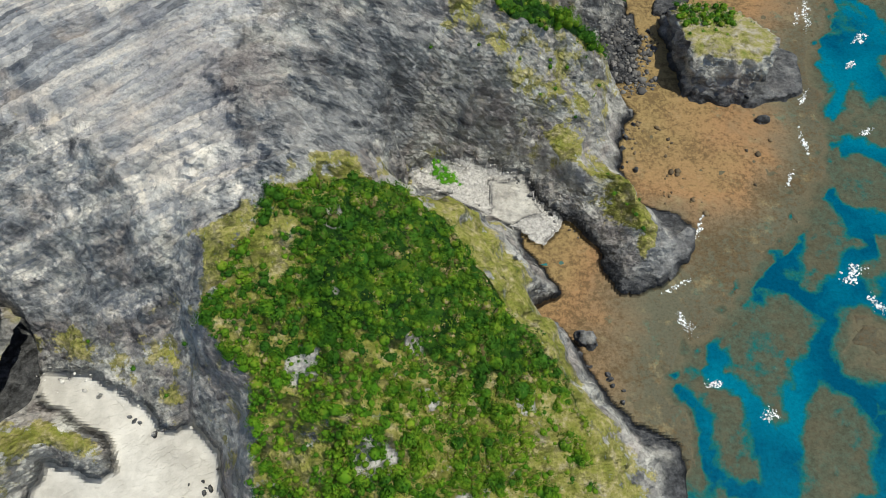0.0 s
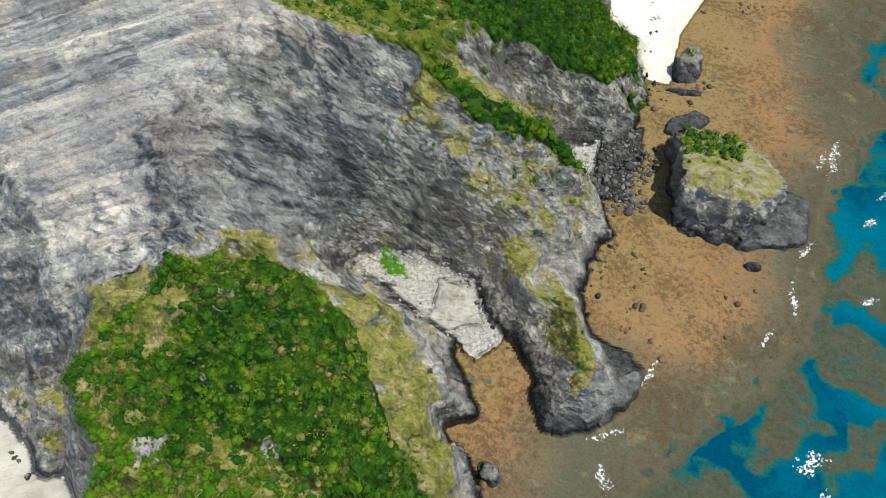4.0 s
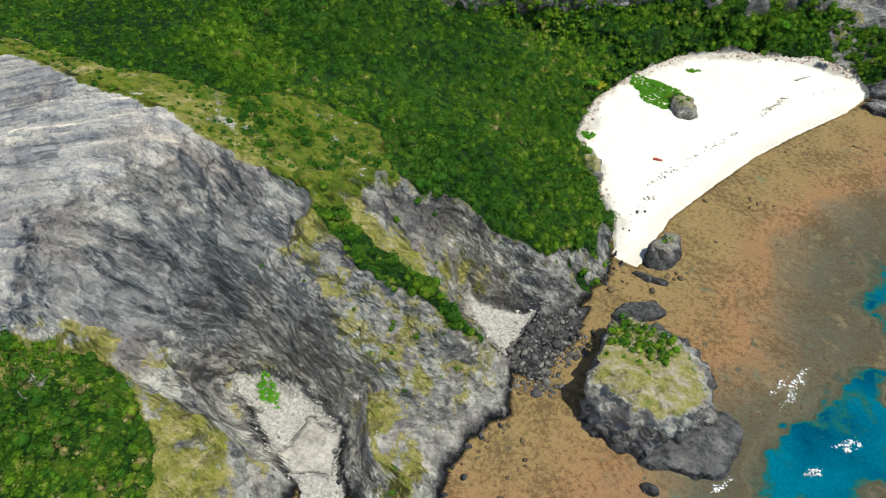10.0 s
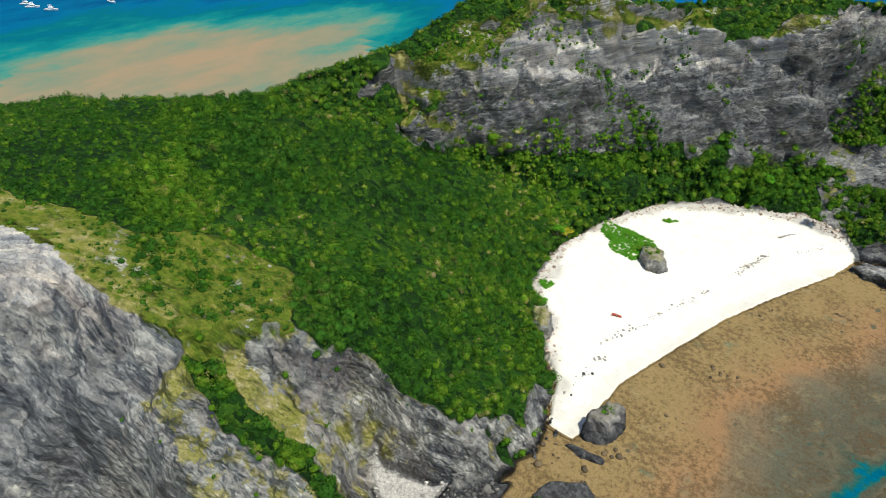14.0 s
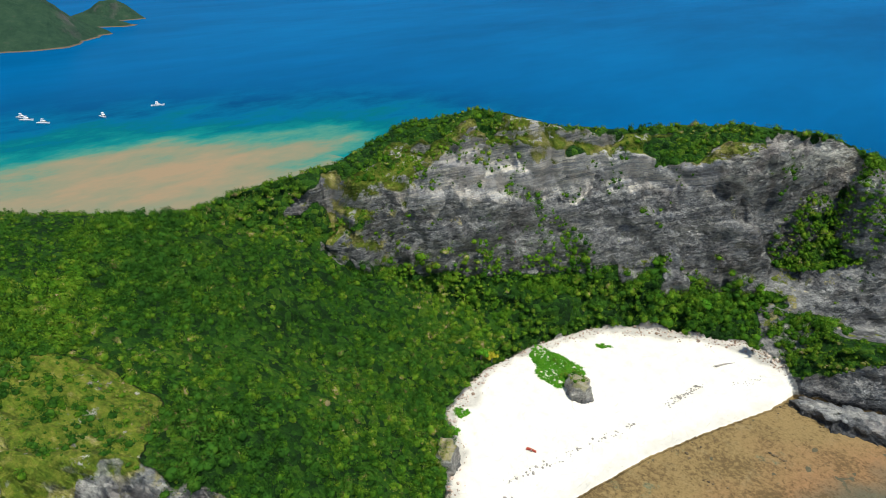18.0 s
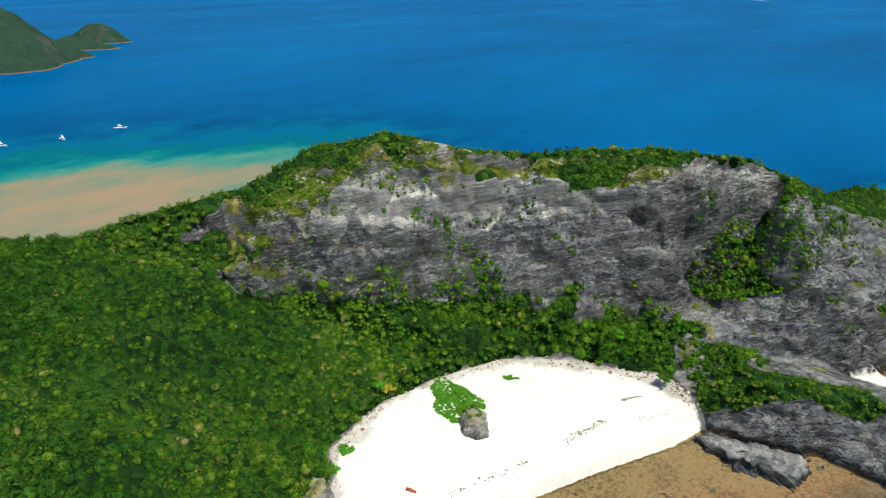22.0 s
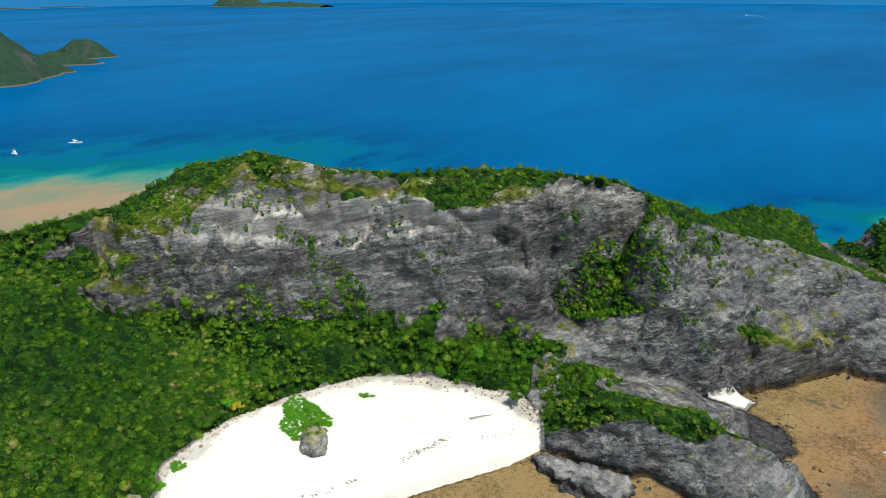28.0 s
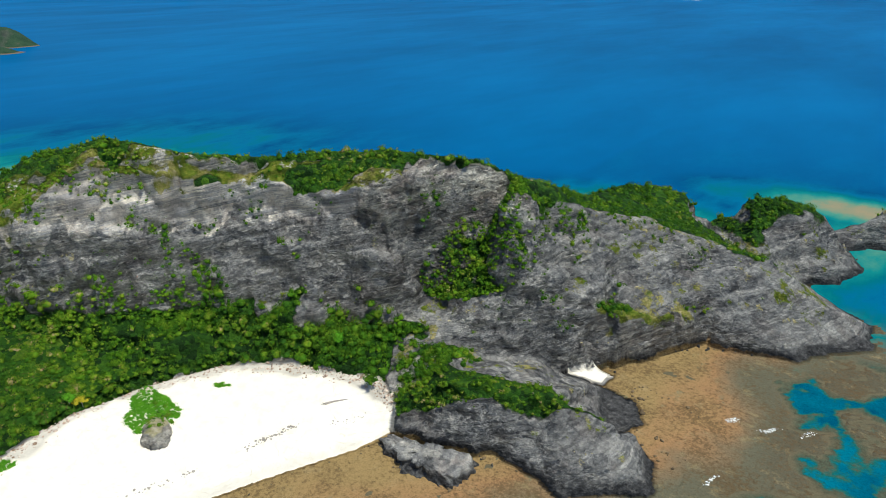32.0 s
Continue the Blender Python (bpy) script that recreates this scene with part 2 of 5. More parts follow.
def make_ground_material():
    M = Mat("island_ground", 0.92, 0.15)
    pale, mid, dark, relief, broken = rock_colours(M)
    zc = M.node("SeparateColor"); M.put(zc.inputs[0], M.attr("reef").outputs["Color"])
    za, zb = M.attr("zone_a"), M.attr("zone_b")
    a = M.node("SeparateColor"); M.put(a.inputs[0], za.outputs["Color"])
    b = M.node("SeparateColor"); M.put(b.inputs[0], zb.outputs["Color"])
    rag = M.noise(0.35, 7, 0.7)
    soft = lambda v, w=0.35: M.ramp(M.math("ADD", v, M.math("MULTIPLY_ADD", rag, w * 2, -w)), [(0.42, 0.0), (0.58, 1.0)])
    rock = wet_foot(M, M.mix(soft(a.outputs[2], 0.5), M.mix(soft(zc.outputs[2], 0.5), dark, mid), pale))
    # dry yellow grass and moss on ledges
    grass = M.ramp(M.noise(0.28, 10, 0.75), [(0.3, (0.115, 0.155, 0.020)), (0.46, (0.225, 0.23, 0.045)), (0.55, (0.315, 0.285, 0.095)), (0.64, (0.45, 0.39, 0.22)), (0.74, (0.56, 0.51, 0.42))])
    sward = M.ramp(M.noise(0.4, 10, 0.78), [(0.3, (0.045, 0.095, 0.008)), (0.46, (0.105, 0.155, 0.014)), (0.58, (0.18, 0.20, 0.026)), (0.72, (0.30, 0.27, 0.10))])
    grass = M.mix(soft(M.attr("sward").outputs["Fac"], 0.4), grass, sward)
    nz = M.node("SeparateXYZ"); M.put(nz.inputs[0], M.node("NewGeometry").outputs["Normal"])
    tuft = M.math("ADD", M.math("MULTIPLY_ADD", M.noise(0.14, 10, 0.74), 3.2, -1.65), b.outputs[0])
    tuft = M.math("MULTIPLY", M.ramp(tuft, [(0.46, 0.0), (0.60, 1.0)]), M.ramp(M.math("ADD", nz.outputs[2], M.math("MULTIPLY_ADD", rag, 0.5, -0.25)), [(0.26, 0.0), (0.48, 1.0)]))
    col = M.mix(tuft, rock, grass)
    rust = M.ramp(M.noise(0.13, 6, 0.7, M.mapped((1, 1, 1), (40, 10, 0))), [(0.70, 0.0), (0.74, 0.8)])
    col = M.mix(M.math("MULTIPLY", rust, M.math("SUBTRACT", 1.0, tuft)), col, (0.42, 0.115, 0.035))
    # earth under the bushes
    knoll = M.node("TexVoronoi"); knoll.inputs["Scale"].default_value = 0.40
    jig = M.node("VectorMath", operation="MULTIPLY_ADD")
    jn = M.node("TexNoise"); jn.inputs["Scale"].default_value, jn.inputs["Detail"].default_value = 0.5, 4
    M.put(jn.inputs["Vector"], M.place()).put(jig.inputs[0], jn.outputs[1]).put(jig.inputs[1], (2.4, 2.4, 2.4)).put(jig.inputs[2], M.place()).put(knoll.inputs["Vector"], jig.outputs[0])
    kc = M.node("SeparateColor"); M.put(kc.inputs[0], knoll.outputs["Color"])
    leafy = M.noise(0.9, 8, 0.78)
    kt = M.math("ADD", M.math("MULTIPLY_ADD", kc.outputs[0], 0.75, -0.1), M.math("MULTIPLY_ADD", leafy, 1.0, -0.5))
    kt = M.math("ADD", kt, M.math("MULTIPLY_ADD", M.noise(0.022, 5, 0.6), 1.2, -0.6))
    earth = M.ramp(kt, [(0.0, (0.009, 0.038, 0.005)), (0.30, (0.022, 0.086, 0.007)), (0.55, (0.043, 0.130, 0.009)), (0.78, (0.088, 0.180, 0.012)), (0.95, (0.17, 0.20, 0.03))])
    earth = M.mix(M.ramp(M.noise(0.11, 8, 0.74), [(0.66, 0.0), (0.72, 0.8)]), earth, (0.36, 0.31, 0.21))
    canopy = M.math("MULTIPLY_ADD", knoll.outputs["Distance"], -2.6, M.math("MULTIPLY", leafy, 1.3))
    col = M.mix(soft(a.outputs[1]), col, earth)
    # sand
    sand = M.ramp(M.noise(0.25, 8, 0.6), [(0.3, (0.74, 0.69, 0.59)), (0.6, (0.82, 0.78, 0.70))])
    sand = M.mix(zc.outputs[1], sand, M.ramp(M.noise(0.12, 7, 0.65), [(0.35, (0.40, 0.375, 0.33)), (0.6, (0.58, 0.55, 0.49))]))
    col = M.mix(soft(a.outputs[0], 0.16), col, sand)
    # grey shingle
    shing = M.ramp(M.noise(1.1, 8, 0.75), [(0.3, (0.17, 0.165, 0.155)), (0.5, (0.42, 0.40, 0.37)), (0.7, (0.66, 0.63, 0.58))])
    col = M.mix(soft(b.outputs[1], 0.3), col, shing)
    # reef flat: tan near the shore, dull brown towards its outer edge
    big = M.noise(0.03, 5, 0.6)
    cob = M.noise(0.62, 10, 0.76)
    outer = M.math("ADD", zc.outputs[0], M.math("MULTIPLY_ADD", big, 0.8, -0.4))
    reef = M.ramp(outer, [(0.12, (0.265, 0.185, 0.080)), (0.36, (0.285, 0.165, 0.078)), (0.50, (0.175, 0.128, 0.075)), (0.64, (0.105, 0.102, 0.068)), (0.92, (0.085, 0.078, 0.052))])
    reef = M.mix(M.ramp(M.math("ADD", cob, M.math("MULTIPLY_ADD", M.noise(0.05, 4, 0.6), 0.5, -0.25)), [(0.47, 0.0), (0.60, 0.75)]), reef, (0.095, 0.062, 0.028))
    reef = M.mix(M.ramp(M.noise(0.12, 8, 0.75), [(0.55, 0.0), (0.68, 0.5)]), reef, (0.30, 0.235, 0.12))
    reef = M.mix(M.ramp(M.noise(0.07, 8, 0.75), [(0.60, 0.0), (0.70, 0.55)]), reef, (0.055, 0.16, 0.12))
    col = M.mix(soft(b.outputs[2], 0.1), col, reef)
    grain = M.ramp(M.noise(1.5, 9, 0.8), [(0.34, 0.55), (0.47, 0.95), (0.60, 1.12)])
    col = M.mix(M.math("MULTIPLY_ADD", a.outputs[0], -0.75, 0.8, clamp=True), col, grain, "MULTIPLY")
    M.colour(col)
    hard = M.math("SUBTRACT", 1.0, M.math("MAXIMUM", a.outputs[0], b.outputs[2]), clamp=True)
    grown = M.math("MAXIMUM", soft(a.outputs[1]), b.outputs[1])
    relief = M.math("MULTIPLY_ADD", broken, M.math("MULTIPLY_ADD", a.outputs[2], -0.8, 0.95, clamp=True), relief)
    hard = M.math("MULTIPLY", hard, M.math("MULTIPLY_ADD", grown, -0.75, 1.0, clamp=True))
    rise = M.math("MULTIPLY", relief, M.math("MULTIPLY_ADD", hard, 0.95, 0.05))
    M.bump(M.math("MULTIPLY_ADD", canopy, soft(a.outputs[1]), rise), 1.0, 1.2)
    return M.m


GROUND = make_ground_material()


def make_rock_material():
    M = Mat("dark_schist", 0.9, 0.2)
    pale, mid, dark, relief, broken = rock_colours(M)
    up = M.node("SeparateXYZ"); M.put(up.inputs[0], M.node("NewGeometry").outputs["Normal"])
    hgt = M.node("SeparateXYZ"); M.put(hgt.inputs[0], M.place())
    lean = M.math("ADD", M.math("MULTIPLY", M.noise(0.18, 6, 0.7), 1.3), M.math("MULTIPLY", hgt.outputs[2], 0.06))
    rock = wet_foot(M, M.mix(M.ramp(lean, [(0.85, 0.0), (1.2, 0.8)]), dark, mid))
    grass = M.ramp(M.noise(0.3, 9, 0.72), [(0.32, (0.14, 0.17, 0.03)), (0.46, (0.27, 0.25, 0.08)), (0.54, (0.34, 0.30, 0.18)), (0.66, (0.40, 0.375, 0.32))])
    top = M.math("MULTIPLY", M.ramp(up.outputs[2], [(0.60, 0.0), (0.85, 1.0)]), M.ramp(M.math("ADD", hgt.outputs[2], M.math("MULTIPLY", rag_noise(M), 6.0)), [(0.0, 0.0), (1.0, 1.0)]))
    rock = M.mix(0.7, rock, M.ramp(M.noise(1.5, 9, 0.8), [(0.34, 0.6), (0.5, 1.0), (0.64, 1.15)]), "MULTIPLY")
    M.colour(M.mix(M.math("MULTIPLY", top, M.ramp(M.math("MULTIPLY_ADD", hgt.outputs[2], 0.1, -0.55), [(0.0, 0.0), (0.3, 1.0)])), rock, grass))
    M.bump(M.math("MULTIPLY_ADD", broken, 0.8, relief), 0.9, 0.9)
    return M.m


def rag_noise(M):
    return M.noise(0.3, 6, 0.7)


ROCK = make_rock_material()


def make_leaf_material(name, stops):
    """Leaves: each spray differs a little, each crown and each part of the hill more."""
    M = Mat(name, 0.75, 0.08)
    t = M.math("ADD", M.math("MULTIPLY_ADD", M.noise(0.30, 3, 0.6), 2.2, -0.62), M.math("MULTIPLY_ADD", M.island(), 0.36, -0.18))
    t = M.math("ADD", t, M.math("MULTIPLY_ADD", M.noise(0.022, 5, 0.6), 1.3, -0.65))
    M.colour(M.ramp(t, stops))
    return M.m


LEAF = make_leaf_material("bush_leaves", [(0.0, (0.015, 0.060, 0.005)), (0.30, (0.033, 0.102, 0.006)), (0.55, (0.064, 0.142, 0.008)), (0.78, (0.108, 0.185, 0.012)), (0.93, (0.17, 0.19, 0.026)), (1.0, (0.27, 0.22, 0.11))])


def make_water_material():
    M = Mat("sea_water", 0.3, 0.0)
    s = M.node("SeparateColor"); M.put(s.inputs[0], M.attr("shoal").outputs["Color"])
    n1 = M.noise(0.022, 8, 0.68, M.mapped((1, 0.55, 1), (0, 0, -35)))
    v = M.math("ADD", s.outputs[0], M.math("MULTIPLY_ADD", n1, 0.9, -0.45))
    deep = M.ramp(M.noise(0.003, 5, 0.65, M.mapped((1, 0.4, 1), (0, 0, -40))), [(0.35, (0.000, 0.076, 0.208)), (0.65, (0.000, 0.113, 0.300))])
    turq = M.ramp(v, [(0.05, (0.0, 0.055, 0.15)), (0.24, (0.0, 0.105, 0.215)), (0.38, (0.0, 0.11, 0.145)), (0.52, (0.004, 0.17, 0.17)), (0.66, (0.06, 0.215, 0.165)), (0.80, (0.19, 0.205, 0.135)), (0.98, (0.29, 0.21, 0.13))])
    c = M.mix(M.ramp(s.outputs[0], [(0.02, 0.0), (0.16, 1.0)]), deep, turq)
    # coral heads and channels seen through the clear water over the reef
    w = M.math("ADD", s.outputs[1], M.math("MULTIPLY_ADD", M.noise(0.22, 11, 0.76), 0.72, -0.36))
    chan = M.mix(M.ramp(M.noise(0.03, 5, 0.6), [(0.44, 0.0), (0.62, 1.0)]), (0.0, 0.055, 0.105), (0.0, 0.118, 0.180))
    coral = M.ramp(M.noise(0.5, 10, 0.8), [(0.32, (0.034, 0.044, 0.031)), (0.48, (0.064, 0.071, 0.048)), (0.60, (0.064, 0.090, 0.065)), (0.74, (0.12, 0.155, 0.115))])
    coral = M.mix(M.ramp(M.noise(0.06, 6, 0.6), [(0.48, 0.0), (0.62, 0.5)]), coral, (0.082, 0.068, 0.042))
    coral = M.mix(M.ramp(M.math("ADD", s.outputs[1], M.math("MULTIPLY_ADD", M.noise(0.1, 6, 0.7), 0.3, -0.15)), [(0.64, 0.0), (0.78, 0.7)]), coral, (0.125, 0.105, 0.066))
    over = M.mix(M.ramp(w, [(0.34, 0.0), (0.45, 1.0)]), chan, M.mix(M.ramp(w, [(0.45, 0.0), (0.58, 1.0)]), (0.008, 0.098, 0.090), coral))
    over = M.mix(0.6, over, M.ramp(M.noise(1.1, 8, 0.8), [(0.36, 0.6), (0.5, 1.0), (0.66, 1.35)]), "MULTIPLY")
    c = M.mix(M.ramp(s.outputs[2], [(0.0, 0.0), (1.0, 1.0)]), c, over)
    dif = M.node("BsdfDiffuse")
    glo = M.node("BsdfGlossy")
    glo.inputs["Roughness"].default_value = 0.22
    bmp = M.node("Bump")
    bmp.inputs["Strength"].default_value, bmp.inputs["Distance"].default_value = 0.1, 0.4
    M.put(bmp.inputs["Height"], M.noise(0.35, 5, 0.6, M.mapped((1, 0.6, 1), (0, 0, 30))))
    fr = M.node("Fresnel")
    fr.inputs["IOR"].default_value = 1.33
    M.put(dif.inputs["Color"], c).put(glo.inputs["Normal"], bmp.outputs[0]).put(dif.inputs["Normal"], bmp.outputs[0])
    mx = M.node("MixShader")
    M.put(mx.inputs[0], M.math("MULTIPLY", fr.outputs[0], 0.06)).put(mx.inputs[1], dif.outputs[0]).put(mx.inputs[2], glo.outputs[0])
    M.l.new(mx.outputs[0], M.n["Material Output"].inputs[0])
    return M.m


WATER = make_water_material()

# ---- the lie of the land: lines of the plan, as x, y, height ----
COAST = [(49, 10, 0), (49, 27, 0), (49, 39, 0), (42, 44, 0), (35, 51, 0), (27, 61, 0), (21, 68, 0), (18, 72, 0), (25, 76, 0), (19, 86, 0), (15, 93, 1),
         (6, 97, 2), (-2, 99, 4), (-15, 104, 6), (-10, 110, 7), (5, 112, 2), (16, 110, 2), (26, 98, 1), (35, 88, 0), (41, 79, 0), (47, 78, 0), (56, 84, 0), (62, 97, 0)]
COAST_2 = [(62, 97, 0), (52, 102, 0), (48, 103, 0), (43, 115, 0), (45, 130, 0), (48, 137, 0), (44, 144, 0), (40, 150, 1.5), (27, 156, 2.5), (20, 165, 6), (30, 166, 4), (37, 168, 2), (49, 178, 1),
           (53, 193, 1), (48, 208, 2), (44, 218, 3), (33, 229, 3.5), (24, 244, 4), (14, 251, 5), (11, 277, 6), (16, 302, 6), (28, 329, 6), (49, 346, 6)]
COAST_3 = [(49, 346, 6), (72, 354, 6), (84, 360, 6), (97, 353, 5), (104, 343, 3), (131, 350, 1), (140, 356, 0), (164, 350, 0), (187, 368, 0), (181, 379, 0), (165, 381, 0.5), (173, 399, 0), (166, 408, 0),
           (152, 410, 0.5), (136, 407, 1.6), (145, 420, 1.2), (159, 433, 0), (163, 450, 0), (174, 463, 0), (210, 473, 0), (233, 501, 0), (229, 522, 0), (207, 541, 0)]
COAST_4 = [(207, 541, 0), (197, 549, 1), (214, 561, 0), (220, 590, 0), (213, 611, 0), (222, 620, 0), (243, 626, 0), (300, 640, 0), (300, 715, 0), (235, 690, 0), (206, 650, 0), (190, 622, 0), (160, 606, 0), (128, 586, 0), (96, 566, 0), (72, 540, 0), (52, 496, 0), (10, 450, 0), (-50, 420, 0), (-110, 390, 0),
           (-160, 330, 0), (-190, 260, 0), (-220, 180, 0), (-230, 90, 0), (-190, 20, 0), (-120, -10, 0), (-92, 10, 1), (-88, 28, 2), (-78, 24, 2), (-73, 27, 2)]
COAST_5 = [(-73, 27, 2), (-77, 33, 3), (-85, 36, 3), (-94, 40, 3), (-100, 48, 4), (-82, 46, 4), (-70, 41, 3), (-63, 37, 3), (-58, 38, 3), (-50, 32, 2), (-47, 22, 1), (-45, 0, 0), (-30, -40, 0), (20, -40, 0), (49, 10, 0)]
WATERLINE = [(44, 218, 3), (50, 203, 1), (58, 203, 0.3), (59, 230, 0.3), (66, 253, 0.3), (75, 280, 0.3), (85, 302, 0.3), (99, 329, 0.3), (104, 343, 3)]
FORMS = [
    # green headland by the first coves
    [(-9, 87, 28), (1, 88, 20), (8, 82, 17), (15, 74, 14), (19, 67, 12), (23, 53, 12), (31, 42, 10), (37, 30, 8), (38, 10, 8)],
    [(-15, 83, 36), (-5, 74, 31), (5, 67, 27), (12, 58, 23), (20, 49, 19), (26, 37, 15), (26, 25, 13), (28, 5, 12)],
    [(-38, 71, 40), (-48, 54, 36), (-41, 45, 33), (-37, 38, 29), (-40, 29, 20), (-36, 19, 20), (-34, 0, 20)],
    [(-26, 68, 40), (-20, 55, 36), (-20, 42, 33), (-12, 29, 27), (-5, 10, 24)],
    # swept pale face above
    [(-130, 119, 66), (-100, 122, 67), (-72, 125, 67), (-55, 127, 67), (-39, 128, 65), (-20, 131, 58), (-3, 135, 51)],
    [(-110, 100, 60), (-67, 110, 61), (-38, 106, 55), (-20, 112, 46), (-8, 120, 40)],
    [(-130, 75, 48), (-91, 71, 42), (-72, 82, 50), (-59, 76, 45), (-42, 88, 50), (-28, 94, 41), (-18, 100, 30)],
    [(-130, 50, 26), (-104, 55, 20), (-90, 60, 22), (-69, 60, 24), (-60, 52, 14)],
    [(-97, 20, 16), (-100, 33, 14), (-110, 40, 22)],
    [(-90, 32, 9), (-80, 30, 7), (-76, 29, 5)],
    [(-16, 96, 26), (-20, 84, 36), (-10, 92, 22), (-2, 93, 15)],
    # second headland, with its spur to the sea
    [(-3, 135, 51), (3, 131, 46), (9, 131, 42), (18, 134, 36), (25, 138, 31), (32, 140, 25), (36, 141, 15)],
    [(-3, 121, 42), (11, 119, 30), (26, 123, 18), (33, 122, 12)],
    [(-8, 114, 22), (6, 115, 17), (15, 114, 12), (24, 112, 12), (31, 105, 15), (40, 103, 14), (44, 96, 12), (48, 89, 8), (54, 88, 4)],
    # third headland over the shingle cove
    [(2, 154, 50), (0, 160, 44), (7, 167, 39), (15, 171, 34), (24, 172, 27), (33, 176, 22), (42, 183, 18), (46, 195, 13), (44, 208, 10)],
    [(3, 142, 44), (10, 148, 34), (16, 157, 20)],
    [(0, 178, 40), (9, 195, 30), (20, 208, 20), (30, 215, 10)],
    # the green hill down to the beach
    [(-150, 130, 66), (-143, 149, 66), (-136, 178, 63), (-110, 210, 59), (-91, 232, 58), (-82, 262, 64), (-73, 290, 66), (-60, 318, 79), (-31, 336, 87)],
    [(-77, 173, 60), (-39, 184, 49), (-38, 218, 41), (-22, 244, 24), (-12, 262, 16)],
    [(-60, 262, 42), (-40, 270, 30), (-20, 290, 19), (0, 310, 13)],
    # the grey cliff behind the beach: foot and brow
    [(-58, 266, 36), (-42, 282, 31), (-13, 300, 27), (-2, 318, 25), (11, 331, 24), (29, 341, 21), (48, 353, 19), (62, 368, 18), (83, 376, 15), (97, 382, 14)],
    [(-46, 277, 50), (-50, 288, 62), (-38, 302, 66), (-30, 314, 75), (-18, 326, 73), (-2, 351, 70), (15, 366, 67), (40, 377, 64), (50, 386, 66), (59, 392, 68), (71, 402, 62)],
    [(-31, 336, 87), (-10, 350, 82), (14, 378, 76), (27, 393, 78), (47, 406, 80), (62, 408, 79), (77, 418, 78), (92, 432, 70), (104, 433, 66), (106, 419, 64)],
    [(78, 399, 24), (84, 412, 46), (95, 415, 36), (101, 408, 31), (103, 397, 22), (110, 387, 10)],
    # the eastern wall
    [(106, 419, 66), (112, 440, 52), (118, 468, 46), (138, 486, 41), (156, 494, 35), (172, 503, 30), (188, 510, 26), (200, 512, 18), (214, 508, 10), (226, 510, 6)],
    [(116, 408, 34), (131, 422, 29), (133, 410, 18), (146, 432, 24), (152, 428, 14), (158, 445, 12), (173, 466, 12)],
    [(118, 392, 10), (128, 402, 8)],
    [(106, 492, 46), (108, 520, 43), (119, 537, 42), (131, 548, 38), (140, 555, 30), (146, 561, 17)],
    [(150, 569, 21), (163, 572, 33), (176, 582, 34), (190, 594, 28), (200, 605, 13)],
    [(216, 627, 14), (236, 648, 26), (270, 672, 30)],
    [(150, 524, 28), (178, 530, 14), (190, 540, 5)],
    # rock point beside the beach
    [(104, 349, 10), (116, 359, 17), (130, 365, 18), (149, 376, 16), (166, 381, 11)],
    [(112, 350, 6), (135, 355, 8), (160, 357, 6), (178, 369, 5)],
]
X0, X1, Y0, Y1, STEP = -240, 300, -50, 720, 1.2


def plan_height(gx, gy):
    """Heights on the grid from the lines of the plan, joined by triangles."""
    from mathutils import geometry
    lines = [COAST, COAST_2, COAST_3, COAST_4, COAST_5, WATERLINE, *FORMS]
    verts, zs, edges, seen = [], [], [], {}
    for line in lines:
        last = None
        for x, y, z in line:
            k = (x, y)
            if k not in seen:
                seen[k] = len(verts)
                verts.append(Vector(k)), zs.append(z)
            if last is not None:
                edges.append((last, seen[k]))
            last = seen[k]
    vs, es, fs, ov, oe, of = geometry.delaunay_2d_cdt(verts, edges, [], 0, 1e-4)
    hz = []
    for v, o in zip(vs, ov):
        hz.append(zs[o[0]] if o else sorted(((v - q).length, zz) for q, zz in zip(verts, zs))[0][1])
    out = np.full(gx.shape, -9.0)
    for f in fs:
        p = np.array([vs[i][:] for i in f]); q = np.array([hz[i] for i in f])
        i0, i1 = int((p[:, 0].min() - X0) / STEP), int((p[:, 0].max() - X0) / STEP) + 2
        j0, j1 = int((p[:, 1].min() - Y0) / STEP), int((p[:, 1].max() - Y0) / STEP) + 2
        i0, j0 = max(i0, 0), max(j0, 0)
        sx, sy = gx[i0:i1, j0:j1], gy[i0:i1, j0:j1]
        d = (p[1, 1] - p[2, 1]) * (p[0, 0] - p[2, 0]) + (p[2, 0] - p[1, 0]) * (p[0, 1] - p[2, 1])
        if abs(d) < 1e-9 or sx.size == 0:
            continue
        a = ((p[1, 1] - p[2, 1]) * (sx - p[2, 0]) + (p[2, 0] - p[1, 0]) * (sy - p[2, 1])) / d
        b = ((p[2, 1] - p[0, 1]) * (sx - p[2, 0]) + (p[0, 0] - p[2, 0]) * (sy - p[2, 1])) / d
        c = 1 - a - b
        m = (a >= -1e-6) & (b >= -1e-6) & (c >= -1e-6)
        out[i0:i1, j0:j1][m] = (a * q[0] + b * q[1] + c * q[2])[m]
    return out


def inside(poly, gx, gy):
    m = np.zeros(gx.shape, bool)
    n = len(poly)
    for i in range(n):
        (xa, ya), (xb, yb) = poly[i][:2], poly[(i + 1) % n][:2]
        if ya == yb:
            continue
        c = ((ya > gy) != (yb > gy)) & (gx < (xb - xa) * (gy - ya) / (yb - ya) + xa)
        m ^= c
    return m


